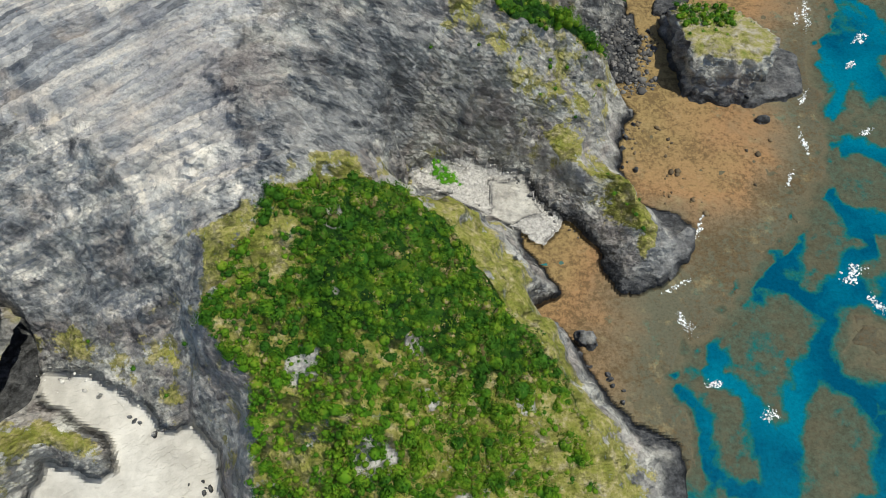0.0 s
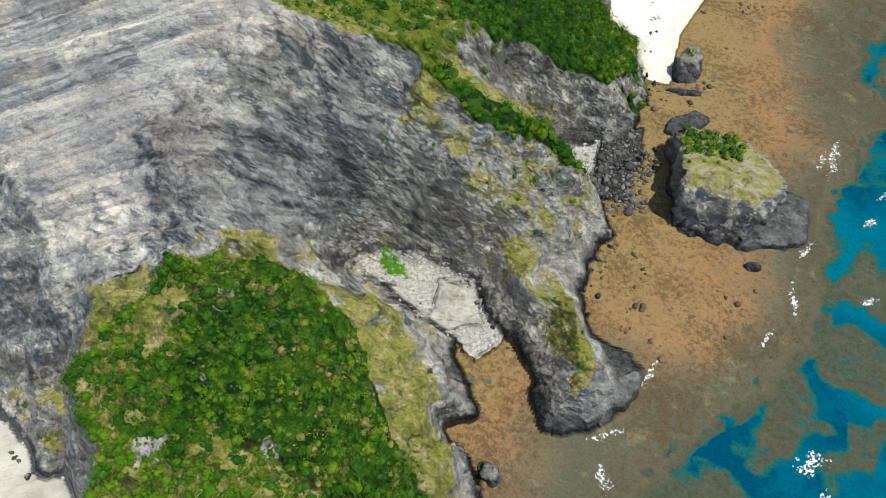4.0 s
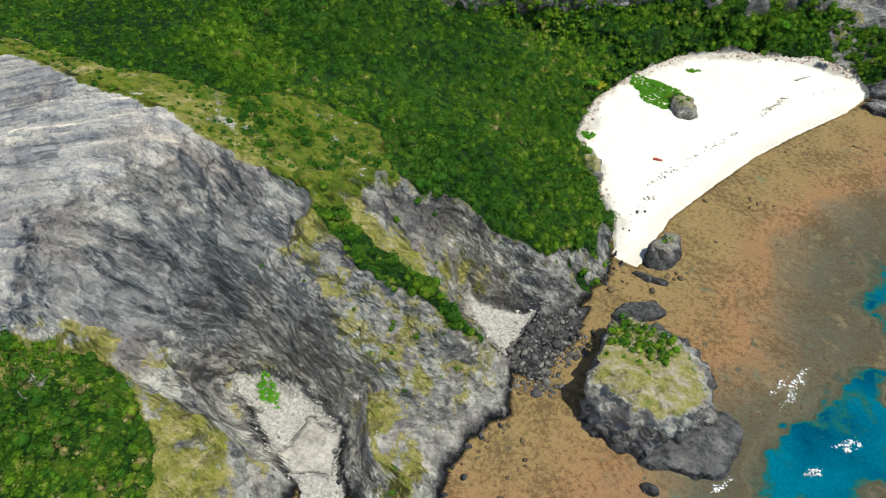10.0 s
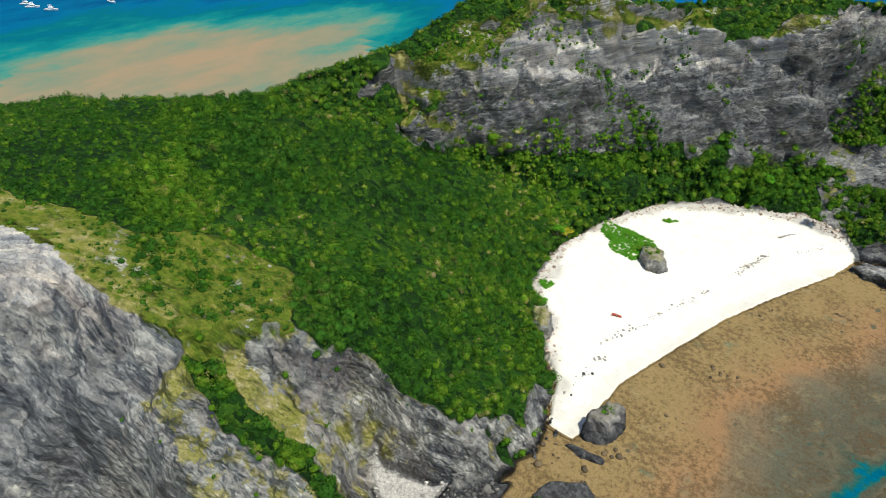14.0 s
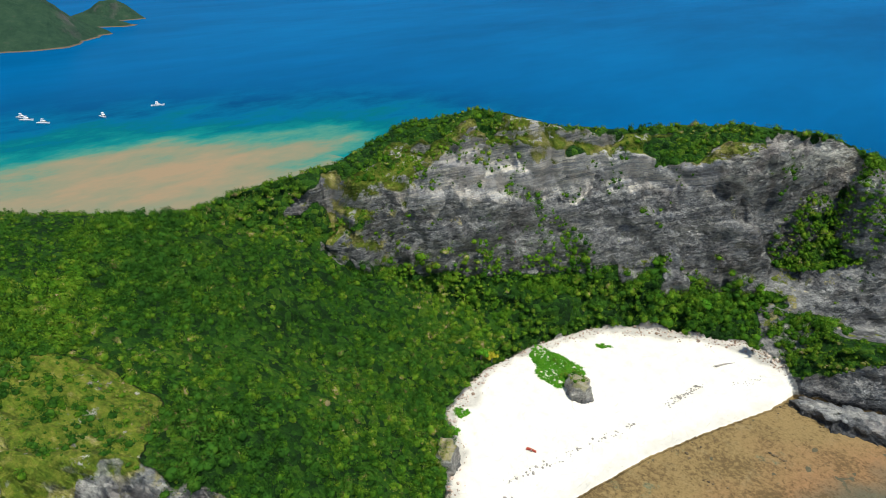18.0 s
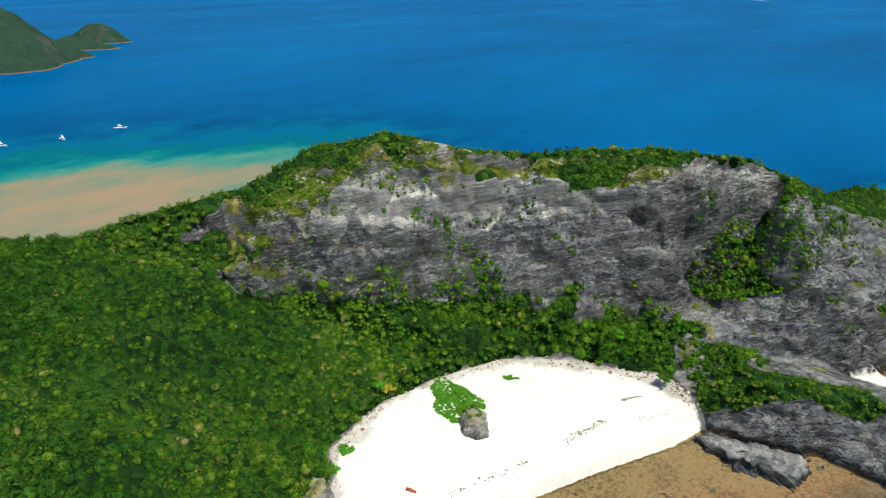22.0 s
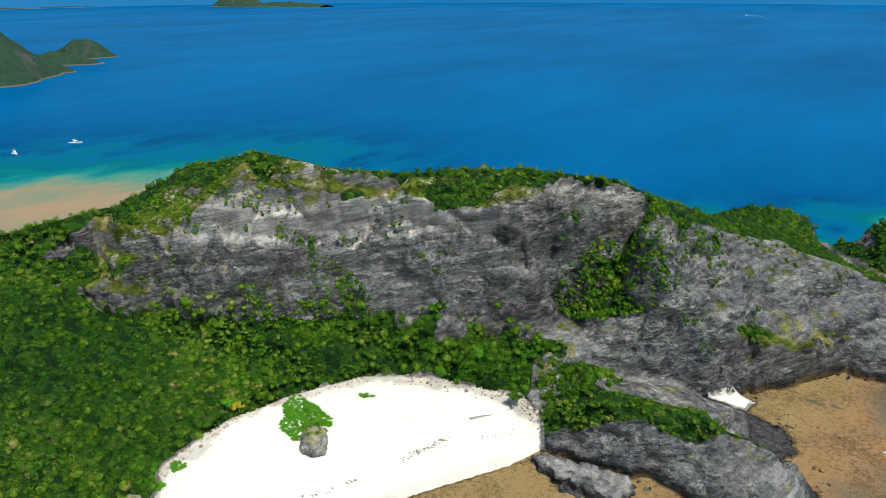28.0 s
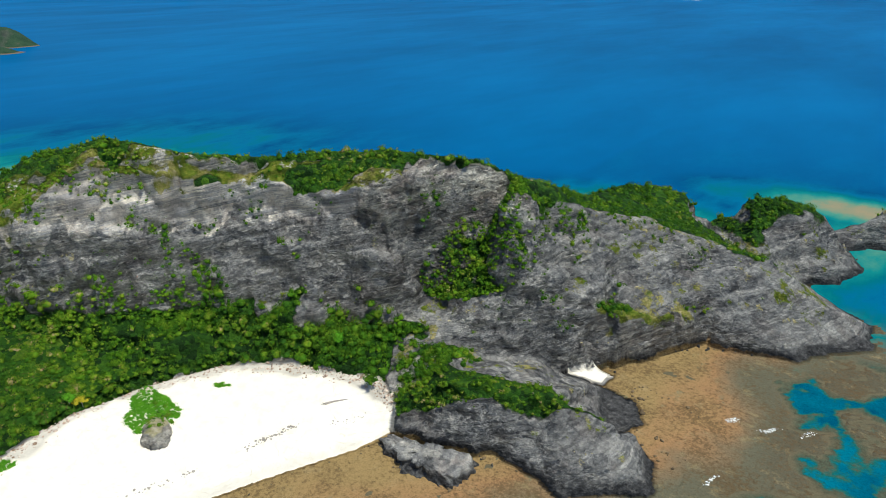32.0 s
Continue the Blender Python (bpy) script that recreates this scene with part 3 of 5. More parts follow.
def far_from(line, gx, gy):
    """Distance from a line of the plan."""
    d = np.full(gx.shape, 1e9)
    for (xa, ya, *_), (xb, yb, *_) in zip(line, line[1:]):
        ex, ey = xb - xa, yb - ya
        s = np.clip(((gx - xa) * ex + (gy - ya) * ey) / (ex * ex + ey * ey + 1e-9), 0, 1)
        d = np.minimum(d, np.hypot(gx - xa - s * ex, gy - ya - s * ey))
    return d


def smooth(h, times=1):
    for _ in range(times):
        p = np.pad(h, 1, mode="edge")
        h = (p[:-2, 1:-1] + p[2:, 1:-1] + p[1:-1, :-2] + p[1:-1, 2:] + 4 * h) / 8
    return h


def value_noise(gx, gy, scale, seed=0, octaves=4, gain=0.5):
    """Smooth random field on the plan, about -1 to 1."""
    rng = np.random.default_rng(seed)
    out, amp, tot = np.zeros(gx.shape), 1.0, 0.0
    for _ in range(octaves):
        t = rng.uniform(-1, 1, (256, 256))
        u, v = gx / scale + 1000, gy / scale + 1000
        iu, iv = np.floor(u).astype(int), np.floor(v).astype(int)
        fu, fv = u - iu, v - iv
        fu, fv = fu * fu * (3 - 2 * fu), fv * fv * (3 - 2 * fv)
        g = lambda a, b: t[a % 256, b % 256]
        out += amp * ((g(iu, iv) * (1 - fu) + g(iu + 1, iv) * fu) * (1 - fv) + (g(iu, iv + 1) * (1 - fu) + g(iu + 1, iv + 1) * fu) * fv)
        tot += amp
        amp, scale = amp * gain, scale / 2.03
    return out / tot * 1.6


def step(v, a, b):
    s = np.clip((v - a) / (b - a), 0, 1)
    return s * s * (3 - 2 * s)


UX, UY = np.meshgrid(np.arange(X0, X1 + STEP, STEP), np.arange(Y0, Y1 + STEP, STEP), indexing="ij")
PLAN = smooth(plan_height(UX, UY), 2)
# the ground's own grid, closer where the camera passes near
ix = np.concatenate([np.arange(-240, -110, 2.4), np.arange(-110, -100, 1.4), np.arange(-100, 100, 0.64), np.arange(100, 190, 0.9), np.arange(190, 300, 1.9)])
iy = np.concatenate([np.arange(-50, -4, 2.0), np.arange(-4, 220, 0.64), np.arange(220, 440, 0.88), np.arange(440, 720, 1.7)])
GX, GY = np.meshgrid(ix, iy, indexing="ij")
SHORE = COAST + COAST_2[1:] + COAST_3[1:] + COAST_4[1:] + COAST_5[1:]
# ragged edges: look the plan up at slightly shifted places
WX = GX + 2.2 * value_noise(GX, GY, 16, 1) + 0.7 * value_noise(GX, GY, 4, 21)
WY = GY + 2.2 * value_noise(GX, GY, 16, 2) + 0.7 * value_noise(GX, GY, 4, 22)
LAND = inside(SHORE, WX, WY)
COVES = [[(-125, 66), (-82, 60), (-44, 45), (-42, 10), (-44, -6), (-125, -6)],
         [(-18, 102), (-14, 112), (5, 114), (18, 112), (27, 100), (21, 90), (8, 96), (-2, 98)],
         [(18, 168), (18, 160), (28, 154), (40, 148), (50, 150), (54, 166), (52, 180), (36, 170), (28, 168)],
         [(136, 405), (142, 420), (152, 420), (152, 411)]]
BEACH = inside(WATERLINE + COAST_3[4::-1] + COAST_2[:13:-1], GX, GY)
COVE = np.any([inside(c, WX, WY) for c in COVES], axis=0) & ~LAND


def sample(h, x, y):
    u = np.clip((x - X0) / STEP, 0, h.shape[0] - 1.001)
    v = np.clip((y - Y0) / STEP, 0, h.shape[1] - 1.001)
    i, j = np.floor(u).astype(int), np.floor(v).astype(int)
    fu, fv = u - i, v - j
    return (h[i, j] * (1 - fu) + h[i + 1, j] * fu) * (1 - fv) + (h[i, j + 1] * (1 - fu) + h[i + 1, j + 1] * fu) * fv


def slope_of(h, n=2):
    gx_, gy_ = np.gradient(smooth(h, n), ix, iy)
    return np.hypot(gx_, gy_), gx_, gy_


H = sample(PLAN, WX, WY)
SLOPE, DX, DY = slope_of(H, 3)
crag = step(SLOPE, 0.45, 1.1)
FACE = inside([(-240, 128), (-72, 126), (-3, 136), (-10, 118), (-24, 90), (-45, 70), (-70, 56), (-240, 50)], WX, WY)
# gullies and ribs run down the slope, beds run across it
ALONG = np.where(SLOPE > 0.05, (GX * -DY + GY * DX) / (SLOPE + 1e-6), 0)
rib = value_noise(GX, GY, 17, 3, 5, 0.62)


def bed_height(x, y, z):
    """Height across the folded beds."""
    t = np.clip(x + 52, 0, 22)
    side = np.clip(9.4 - 0.04 * y, 0, 1)
    near_ = 0.35 * z + 0.30 * y - 88 - 0.26 * x + 0.0087 * t * t + 0.38 * np.maximum(x + 30, 0) - 0.12 * np.maximum(x, 0)
    return near_ * side + (z - 0.22 * x) * (1 - side) + 2 * value_noise(x, y, 60, 31) + 0.5 * value_noise(x, y, 15, 32)

bed_c = bed_height(GX, GY, sample(PLAN, WX, WY))
ledge = value_noise(bed_c, 0.12 * GX + 0.12 * GY, 5.5, 4, 4, 0.62)
bold = np.where(FACE, 0.3 + 1.3 * step(GX, -52, -36), np.where(GY < 225, 1.6, 2.6))
crease = np.clip(1 - 5.5 * np.abs(value_noise(GX + 0.15 * H, GY, 24, 97, 4, 0.55)), 0, 1)
H = H + LAND * step(H, 0.6, 6) * (crag * bold * (rib - 0.6 * crease) + crag * np.where(FACE, 0.4, np.where(GY < 225, 1.0, 1.7)) * ledge + (1 - crag) * 0.9 * value_noise(GX, GY, 22, 5))
H = H + LAND * crag * step(H, 0.6, 5) * 0.8 * value_noise(GX, GY, 3.2, 6, 3, 0.6)
# beds of the swept face stand up as low scarps, and those of the cliff beside it as ledges
saw = lambda period: (bed_c / period) % 1.0 - 0.5
H = H + LAND * FACE * step(H, 16, 24) * (1.8 * saw(3.1) * step(value_noise(GX, GY, 22, 99, 3), -0.7, 0.1) + 0.6 * saw(1.5)) * np.where(GX > -50, 1.35, 1.0)
# sea bed with the reef flats standing at the surface
REEF = [(50, -40), (48, 28), (50, 53), (68, 75), (79, 86), (92, 96), (101, 113), (104, 137), (111, 164), (119, 184), (122, 205), (118, 225), (125, 260), (150, 300), (185, 340), (205, 372), (222, 395), (220, 410), (218, 430), (211, 450), (225, 480), (260, 500)]


def plates(gx, gy, size, seed):
    """Coral plates of the plan: how far inside its own plate each place lies, and a random number for the plate."""
    t = np.random.default_rng(seed).uniform(0, 1, (64, 64, 3))
    iu, iv = np.floor(gx / size).astype(int), np.floor(gy / size).astype(int)
    f1, f2, own = np.full(gx.shape, 1e9), np.full(gx.shape, 1e9), np.zeros(gx.shape)
    for a in (-1, 0, 1):
        for b in (-1, 0, 1):
            q = t[(iu + a) % 64, (iv + b) % 64]
            d = np.hypot((iu + a + q[..., 0]) * size - gx, (iv + b + q[..., 1]) * size - gy)
            nearer = d < f1
            f2 = np.where(nearer, f1, np.minimum(f2, d))
            own = np.where(nearer, q[..., 2], own)
            f1 = np.where(nearer, d, f1)
    return f2 - f1, own


def reef_heads(gx, gy):
    """Distance inside the reef edge, and how far its coral heads stand up."""
    east = inside(REEF + [(-400, 500), (-400, -40)], gx, gy)
    d = far_from(REEF, gx, gy) * np.where(east, 1, -1) + 5 * value_noise(gx, gy, 22, 17, 4, 0.6)
    wx = gx + 8 * value_noise(gx, gy, 24, 7, 4, 0.6) + 2.0 * value_noise(gx, gy, 5, 9, 3, 0.6)
    wy = gy + 8 * value_noise(gx, gy, 24, 18, 4, 0.6) + 2.0 * value_noise(gx, gy, 5, 19, 3, 0.6)
    edge, own = plates(wx, wy, 27, 71)
    crack, _ = plates(wx, wy, 9, 72)
    sunk = step(own, 0.62, 0.72)
    outer = 13 + 9 * (own - 0.33) + 2.8 * np.clip(edge - 4.5, -5, 5) - 15 * sunk + 0.05 * d + 3 * value_noise(gx, gy, 10, 20, 4, 0.6) - 5 * np.clip(1 - crack / 1.2, 0, 1)
    inner = 15 + 2.0 * d - 20 * np.clip(1.0 - crack / 1.0, 0, 1) * step(-d, -13, -2) * step(own, 0.35, 0.5)
    return d, np.maximum(outer, np.where(d > 0, inner, -40))


d_reef, heads = reef_heads(GX, GY)
flat = step(heads, 16, 24)
SEABED = -1.5 + flat * 1.6 + 0.10 * value_noise(GX, GY, 4, 8, 3) * flat
SEABED[(GX < -60) | (GY > 560)] = -2
H = np.where(LAND | BEACH | COVE, np.maximum(H, 0.22), SEABED)
# hollows under the brows and a sea cave by the first cove
CAVE = inside([(-120, 54), (-104, 59), (-97, 56), (-98, 47), (-96, 38), (-98, 29), (-112, 30), (-122, 40)], WX, WY)
# low floor takes the black foot colour, standing in for the cave's shade
H = np.where(CAVE, 0.4 + 0.8 * np.abs(value_noise(GX, GY, 6, 77)), H)
COVE &= ~CAVE
bed = ~(LAND | BEACH | COVE | CAVE)
H = np.where(BEACH, sample(smooth(PLAN, 4), GX, GY) + 0.10 * value_noise(GX, GY, 9, 12), H)
H = np.where(COVE, np.maximum(sample(smooth(PLAN, 4), GX, GY), 0.3), H)
H = np.where(bed | CAVE, H, smooth(H, 1))
H = np.where(inside([(-112, -6), (-112, 64), (-42, 64), (-42, -6)], GX, GY) & ~CAVE, smooth(H, 6), H)

# surface zones on the plan
SLOPE, DX, DY = slope_of(H, 1)
WIDE, _, _ = slope_of(H, 12)
land = (LAND & ~BEACH & ~COVE).astype(float)
rag = value_noise(GX, GY, 9, 14, 4, 0.6)
BROW = [(-38, 302, 0), (-24, 320, 0), (-2, 350, 0), (15, 365, 0), (42, 378, 0)]
PALE = FACE * np.clip(0.95 - 0.62 * step(-(GY - 62 + 0.25 * GX + 8 * rag), -6, 8) - 0.95 * step(GX + 12 * rag - 1.2 * np.clip(H - 55, 0, 12), -53, -39), 0.05, 1) + 1.0 * step(-far_from(BROW, WX, WY) + 6 * rag, -16, -3) * step(H + 6 * rag, 46, 62) + 0.10 + 0.22 * rag
frayed = 5 * value_noise(GX, GY, 17, 16, 4, 0.6) * step(GY, 235, 260)
HILL = inside([(-240, 128), (-72, 126), (-39, 129), (-3, 137), (0, 152), (20, 168), (52, 185), (49, 215), (20, 255), (20, 300), (30, 335), (78, 352), (92, 381), (62, 370), (30, 343), (0, 322), (-13, 303), (-42, 285), (-57, 264), (-58, 292), (-42, 305), (-33, 319), (-18, 331), (-2, 356), (16, 371), (42, 382), (60, 401), (104, 426), (116, 468), (138, 489), (172, 506), (196, 516), (200, 540), (215, 600), (300, 720), (-240, 720)], WX + frayed, WY - frayed)
H1 = inside([(-38, 74), (-16, 86), (0, 74), (12, 60), (27, 40), (30, 0), (-36, 0), (-38, 40), (-50, 54)], WX, WY)
POINT_TOP = inside([(98, 350), (104, 346), (130, 361), (166, 379), (164, 385), (128, 372), (100, 372)], WX, WY)
TALUS = inside([(86, 366), (90, 378), (104, 384), (110, 382), (104, 372), (98, 356)], WX, WY) | inside([(74, 397), (75, 403), (86, 419), (100, 419), (112, 417), (119, 415), (110, 407), (100, 403), (86, 397)], WX, WY)
STRIP = far_from([(0, 136), (9, 132), (18, 135), (25, 139), (32, 141)], WX, WY) < 3.5
DRY = inside([(-110, 122), (-60, 126), (-20, 131), (0, 135), (5, 158), (-14, 174), (-32, 168), (-42, 148), (-70, 135), (-110, 130)], WX, WY)
VEG = np.clip((1 - 0.9 * DRY) * ((HILL & ~H1) | POINT_TOP | TALUS | STRIP) * (1 - step(slope_of(H, 5)[0], 1.35, 2.1)), 0, 1) * land
VEG = VEG * np.where(GY > 530, step(-WIDE, -1.1, -0.7) * step(H, 14, 22), 1)
RIM = step(-far_from(COAST_2[16:] + COAST_3[:4], GX, GY) + 4 * rag, -6, -3) * BEACH * (GY > 238)
APRON = inside([(-42, 282), (-13, 301), (-2, 319), (11, 332), (29, 342), (48, 354), (62, 368), (78, 375), (84, 360), (72, 354), (49, 346), (28, 329), (16, 302), (11, 277), (14, 251), (-22, 244)], WX, WY) & LAND & ~BEACH
VEG = np.maximum(VEG, 1.0 * APRON)
VEG = VEG * (1 - RIM)
CORNER = inside([(-64, 258), (-46, 276), (-34, 288), (-30, 302), (-34, 318), (-48, 312), (-62, 298)], WX, WY) * step(rag, -1.0, -0.6)
PINK = smooth((inside([(-74, 277), (-72, 287), (-60, 285), (-52, 283), (-49, 273), (-58, 272), (-66, 276)], WX, WY) | inside([(-69, 253), (-64, 261), (-58, 268), (-53, 268), (-52, 262), (-60, 257)], WX, WY) & (rag > 0.1)).astype(float), 1)
VEG = VEG * (1 - PINK)
PALE = np.clip(PALE + PINK, 0, 1)
ledgy = value_noise(GX, GY, 20, 15, 4, 0.6)
near = step(-GY, -225, -205)
GRASS = land * np.where(FACE, 0.05, 1) * step(H, 3, 8) * np.clip(0.36 * near + 0.04 + 0.32 * ledgy + 0.35 * step(1.0 - WIDE, -0.25, 0.5), 0, 1)
THICK = H1 * step(GY + 8 * rag, 38, 50) * step(GX + 5 * rag, -34, -26)
VEG = np.maximum(VEG, 0.75 * THICK * land)
GRASS = np.where(H1, 0.97, GRASS)
GRASS = np.where(inside([(138, 424), (148, 427), (160, 446), (172, 464), (164, 462), (150, 442)], WX, WY), 0.9, GRASS)
GRASS = np.where(inside([(-12, 90), (2, 90), (17, 75), (22, 62), (30, 44), (26, 38), (12, 58), (-6, 76)], WX, WY), 0.95, GRASS)
GRASS = np.where(inside([(28, 108), (40, 106), (46, 97), (50, 88), (46, 86), (38, 96)], WX, WY), 0.9, GRASS)
GRASS = np.where(DRY, np.maximum(GRASS, 0.93 * land), GRASS)
SWARD = np.clip(smooth(1.0 * DRY, 3) * (0.75 + 0.5 * rag) + (GY > 225) * (0.55 + 0.5 * rag) + 0.7 * THICK, 0, 1)
LAWN = smooth(inside([(-80, 292), (-66, 266), (-56, 270), (-52, 288), (-36, 306), (-26, 322), (-8, 338), (0, 352), (16, 368), (40, 379), (58, 396), (64, 404), (44, 404), (14, 376), (-10, 350), (-32, 334), (-58, 314)], WX, WY).astype(float), 3)
VEG = VEG * (1 - 0.8 * LAWN * step(rag, -0.3, 0.5))
GRASS = np.maximum(GRASS, 0.85 * LAWN * land)
GRASS = np.where(inside([(-60, 262), (-44, 272), (-36, 290), (-42, 306), (-60, 298)], WX, WY), np.maximum(GRASS, 0.62 + 0.3 * rag), GRASS)
SHING = np.where((inside(COVES[1], WX, WY) | inside(COVES[2], WX, WY)) & ~LAND & (GX < 40), 1.0, 0.0) + inside([(82, 358), (97, 357), (103, 366), (99, 378), (90, 374)], WX, WY) * land * 0.5
TONE = np.where(COVE, 1.0, 0.0) * np.where(GX > 100, 0, 1) + 0.5 * step(-far_from(WATERLINE[2:8], GX, GY), -7, -1) * BEACH + 0.8 * step(-far_from(COAST_2[14:] + COAST_3[:4], GX, GY) + 3 * rag, -5, -1) * BEACH + 0.9 * RIM
MIDZ = np.clip(near * np.where(FACE & (GY > 60), np.where(GX > -52, 0.34, 0.6), 0.62) + np.where(GY > 225, 0.12, 0.22) * ledgy - 0.05 + 0.75 * step(H + 7 * rag, 46, 66), 0, 1)
BARE = np.min([np.hypot(GX - x, GY - y) / r for x, y, r in ((-29, 42, 4), (-4, 38, 3.5), (-26, 70, 3), (-47, 54, 3), (-14, 26, 4), (-24, 56, 2), (3, 20, 4), (14, 40, 2.5), (-8, 48, 2))], axis=0) + 0.7 * rag
SHING = np.where(H1, np.maximum(SHING, 0.75 * step(-BARE, -1.1, -0.6)), SHING)
SANDY = inside([(10, 92), (22, 100), (16, 110), (6, 108), (8, 97)], WX, WY) & COVE
SHING = np.where(SANDY, 0.35, SHING)
SAND = np.where(BEACH | inside(COVES[0], WX, WY) & COVE | inside(COVES[3], WX, WY) & COVE, 1.0, 0.0)
SAND = np.where(SANDY, 0.55, np.maximum(SAND, 0.72 * RIM))
REEFZ = np.where(bed, 1.0, 0.0)
SAND = np.where(bed & (smooth(BEACH.astype(float), 5) > 0.02), 1.0, SAND)
SHORE_RIM = step(-far_from(COAST_2[14:] + COAST_3[:4], GX, GY), -7, 0) * BEACH
OUTER = np.clip(0.86 - d_reef / 60, 0, 1)


def sheet(name, gx, gy, h, mat, layers):
    """A mesh over the grid with colour layers."""
    nx, ny = gx.shape
    co = np.stack([gx, gy, h], -1).reshape(-1, 3)
    i = np.arange(nx * ny).reshape(nx, ny)
    q = np.stack([i[:-1, :-1], i[1:, :-1], i[1:, 1:], i[:-1, 1:]], -1).reshape(-1, 4)
    me = bpy.data.meshes.new(name)
    me.vertices.add(len(co)); me.loops.add(q.size); me.polygons.add(len(q))
    me.vertices.foreach_set("co", co.ravel())
    me.loops.foreach_set("vertex_index", q.ravel().astype(np.int32))
    me.polygons.foreach_set("loop_start", np.arange(0, q.size, 4, dtype=np.int32))
    me.polygons.foreach_set("use_smooth", np.ones(len(q), bool))
    for key, chans in layers.items():
        at = me.color_attributes.new(key, "FLOAT_COLOR", "POINT")
        c = np.ones((nx * ny, 4), np.float32)
        for n, ch in enumerate(chans):
            c[:, n] = np.broadcast_to(ch, gx.shape).ravel()
        at.data.foreach_set("color", c.ravel())
    me.update()
    me.materials.append(mat)
    return new(name, me)


def blocks(u, v, seed):
    """Random courses of blocks with recessed joints."""
    t = np.random.default_rng(seed).uniform(-1, 1, (128, 128))
    iv = np.floor(v).astype(int)
    u = u + 0.37 * (iv % 3)
    iu = np.floor(u).astype(int)
    rim = np.minimum(np.minimum(u - iu, iu + 1 - u), np.minimum(v - iv, iv + 1 - v))
    return 0.8 * t[iu % 128, iv % 128] + 0.7 * (v - iv) - 0.35 - 0.5 * (1 - step(rim, 0.02, 0.14))


_, EX, EY = slope_of(H, 6)
EL = np.hypot(EX, EY) + 1e-6
NX, NY = smooth(-EX / EL, 2), smooth(-EY / EL, 2)
run = 0.75 * GX + 0.66 * GY + 4 * value_noise(GX, GY, 25, 91)
rise = bed_height(GX, GY, H)
hard = land * step(WIDE, 0.5, 1.1) * np.where(GX < -40, step(H, 12, 20), step(H, 1.5, 6)) * np.where(FACE, 0.75 + 0.25 * step(GX, -52, -36), 1)
hard = smooth(hard, 3)
OUT = hard * (0.6 * blocks(run / 19.0, rise / 7.0, 93) + 0.6 * blocks(run / 9.0, rise / 3.4, 94) + 0.35 * blocks(run / 4.0, rise / 2.0, 95) - 0.8 * crease + np.where(GY > 225, 2.6, 0.6) * blocks((run + 0.5 * rise) / 27.0, (rise + 0.30 * run) / 12.0, 96) + np.where(GY > 225, 2.6, 0.6) * value_noise(run + 1.1 * rise, rise - 0.3 * run, 18, 98, 3))
OUT = smooth(OUT, 1) * np.where(GY < 225, 0.65, 1)
soft_ = lambda m: smooth(m.astype(float), 1)
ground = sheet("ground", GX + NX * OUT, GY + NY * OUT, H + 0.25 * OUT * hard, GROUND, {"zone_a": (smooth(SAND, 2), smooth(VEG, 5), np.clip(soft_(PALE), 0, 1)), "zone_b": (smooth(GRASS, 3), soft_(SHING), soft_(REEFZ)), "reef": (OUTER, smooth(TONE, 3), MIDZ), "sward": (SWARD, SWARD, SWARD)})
tagged(ground, "island of banded grey schist with a white beach and brown reef flats", "ground", kind="structure")


# ---- the sea ----
def build_sea():
    step_w = 10.0
    wx = np.concatenate([[-6000, -3000, -1500], np.arange(-900, 30, step_w), np.arange(30, 150, 1.5), np.arange(150, 300, 2.2), np.arange(300, 520, step_w), [900, 2000, 4000, 6000]])
    wy = np.concatenate([[-3000, -1000, -300], np.arange(-100, -50, step_w), np.arange(-50, 250, 1.6), np.arange(250, 520, 2.2), np.arange(520, 900, step_w), [1300, 2200, 3600, 6000]])
    ax, ay = np.meshgrid(wx, wy, indexing="ij")
    d_shore = far_from(SHORE, ax, ay)
    d_east = far_from(REEF, ax, ay)
    shoal = np.maximum(np.where(ax > 20, 0.40 * np.exp(-d_east / 160), 0), np.where(ax < 20, 0.60 * np.exp(-d_shore / 38), 0.50 * np.exp(-d_shore / 40)))
    shoal = np.maximum(shoal, 0.86 * np.exp(-(np.hypot((ax - 215) / 90, (ay - 690) / 34) ** 2)))
    shoal = np.maximum(shoal, 0.66 * np.exp(-(np.hypot((ax - 90) / 80, (ay - 600) / 45) ** 2)))
    dr, hd = reef_heads(ax, ay)
    cover = step(dr, -120, -45) * step(ax, 15, 35) * step(-ay, -540, -480)
    FLAT_W = [(-305, 239), (-243, 297), (-239, 356), (-258, 425), (-283, 463), (-322, 414), (-360, 361), (-392, 305), (-391, 260)]
    core = inside(FLAT_W + [(-300, 150)], ax, ay)
    dw = far_from(FLAT_W + FLAT_W[:1], ax, ay)
    gap = inside([(-180, 150), (-180, 380), (-240, 440), (-305, 239)], ax, ay)
    shoal = np.maximum(shoal, np.where(core | gap, 0.80 + 0.12 * step(dw, 0, 40), 0.80 * np.exp(-dw / 95)))
    return tagged(sheet("water", ax, ay, np.zeros(ax.shape), WATER, {"shoal": (shoal, np.clip(0.5 + (hd - 10) / 46, 0, 1), cover)}), "deep blue sea turning turquoise over the shallows", "sea", kind="structure")


water = build_sea()


# ---- growth ----
def part(name, bm, mat, parent=None, label=""):
    """One mesh object from a bmesh, under its thing."""
    me = bpy.data.meshes.new(name)
    bm.to_mesh(me); bm.free()
    me.materials.append(mat)
    ob = new(name, me)
    if parent:
        ob.parent = parent
    return tagged(ob, label)


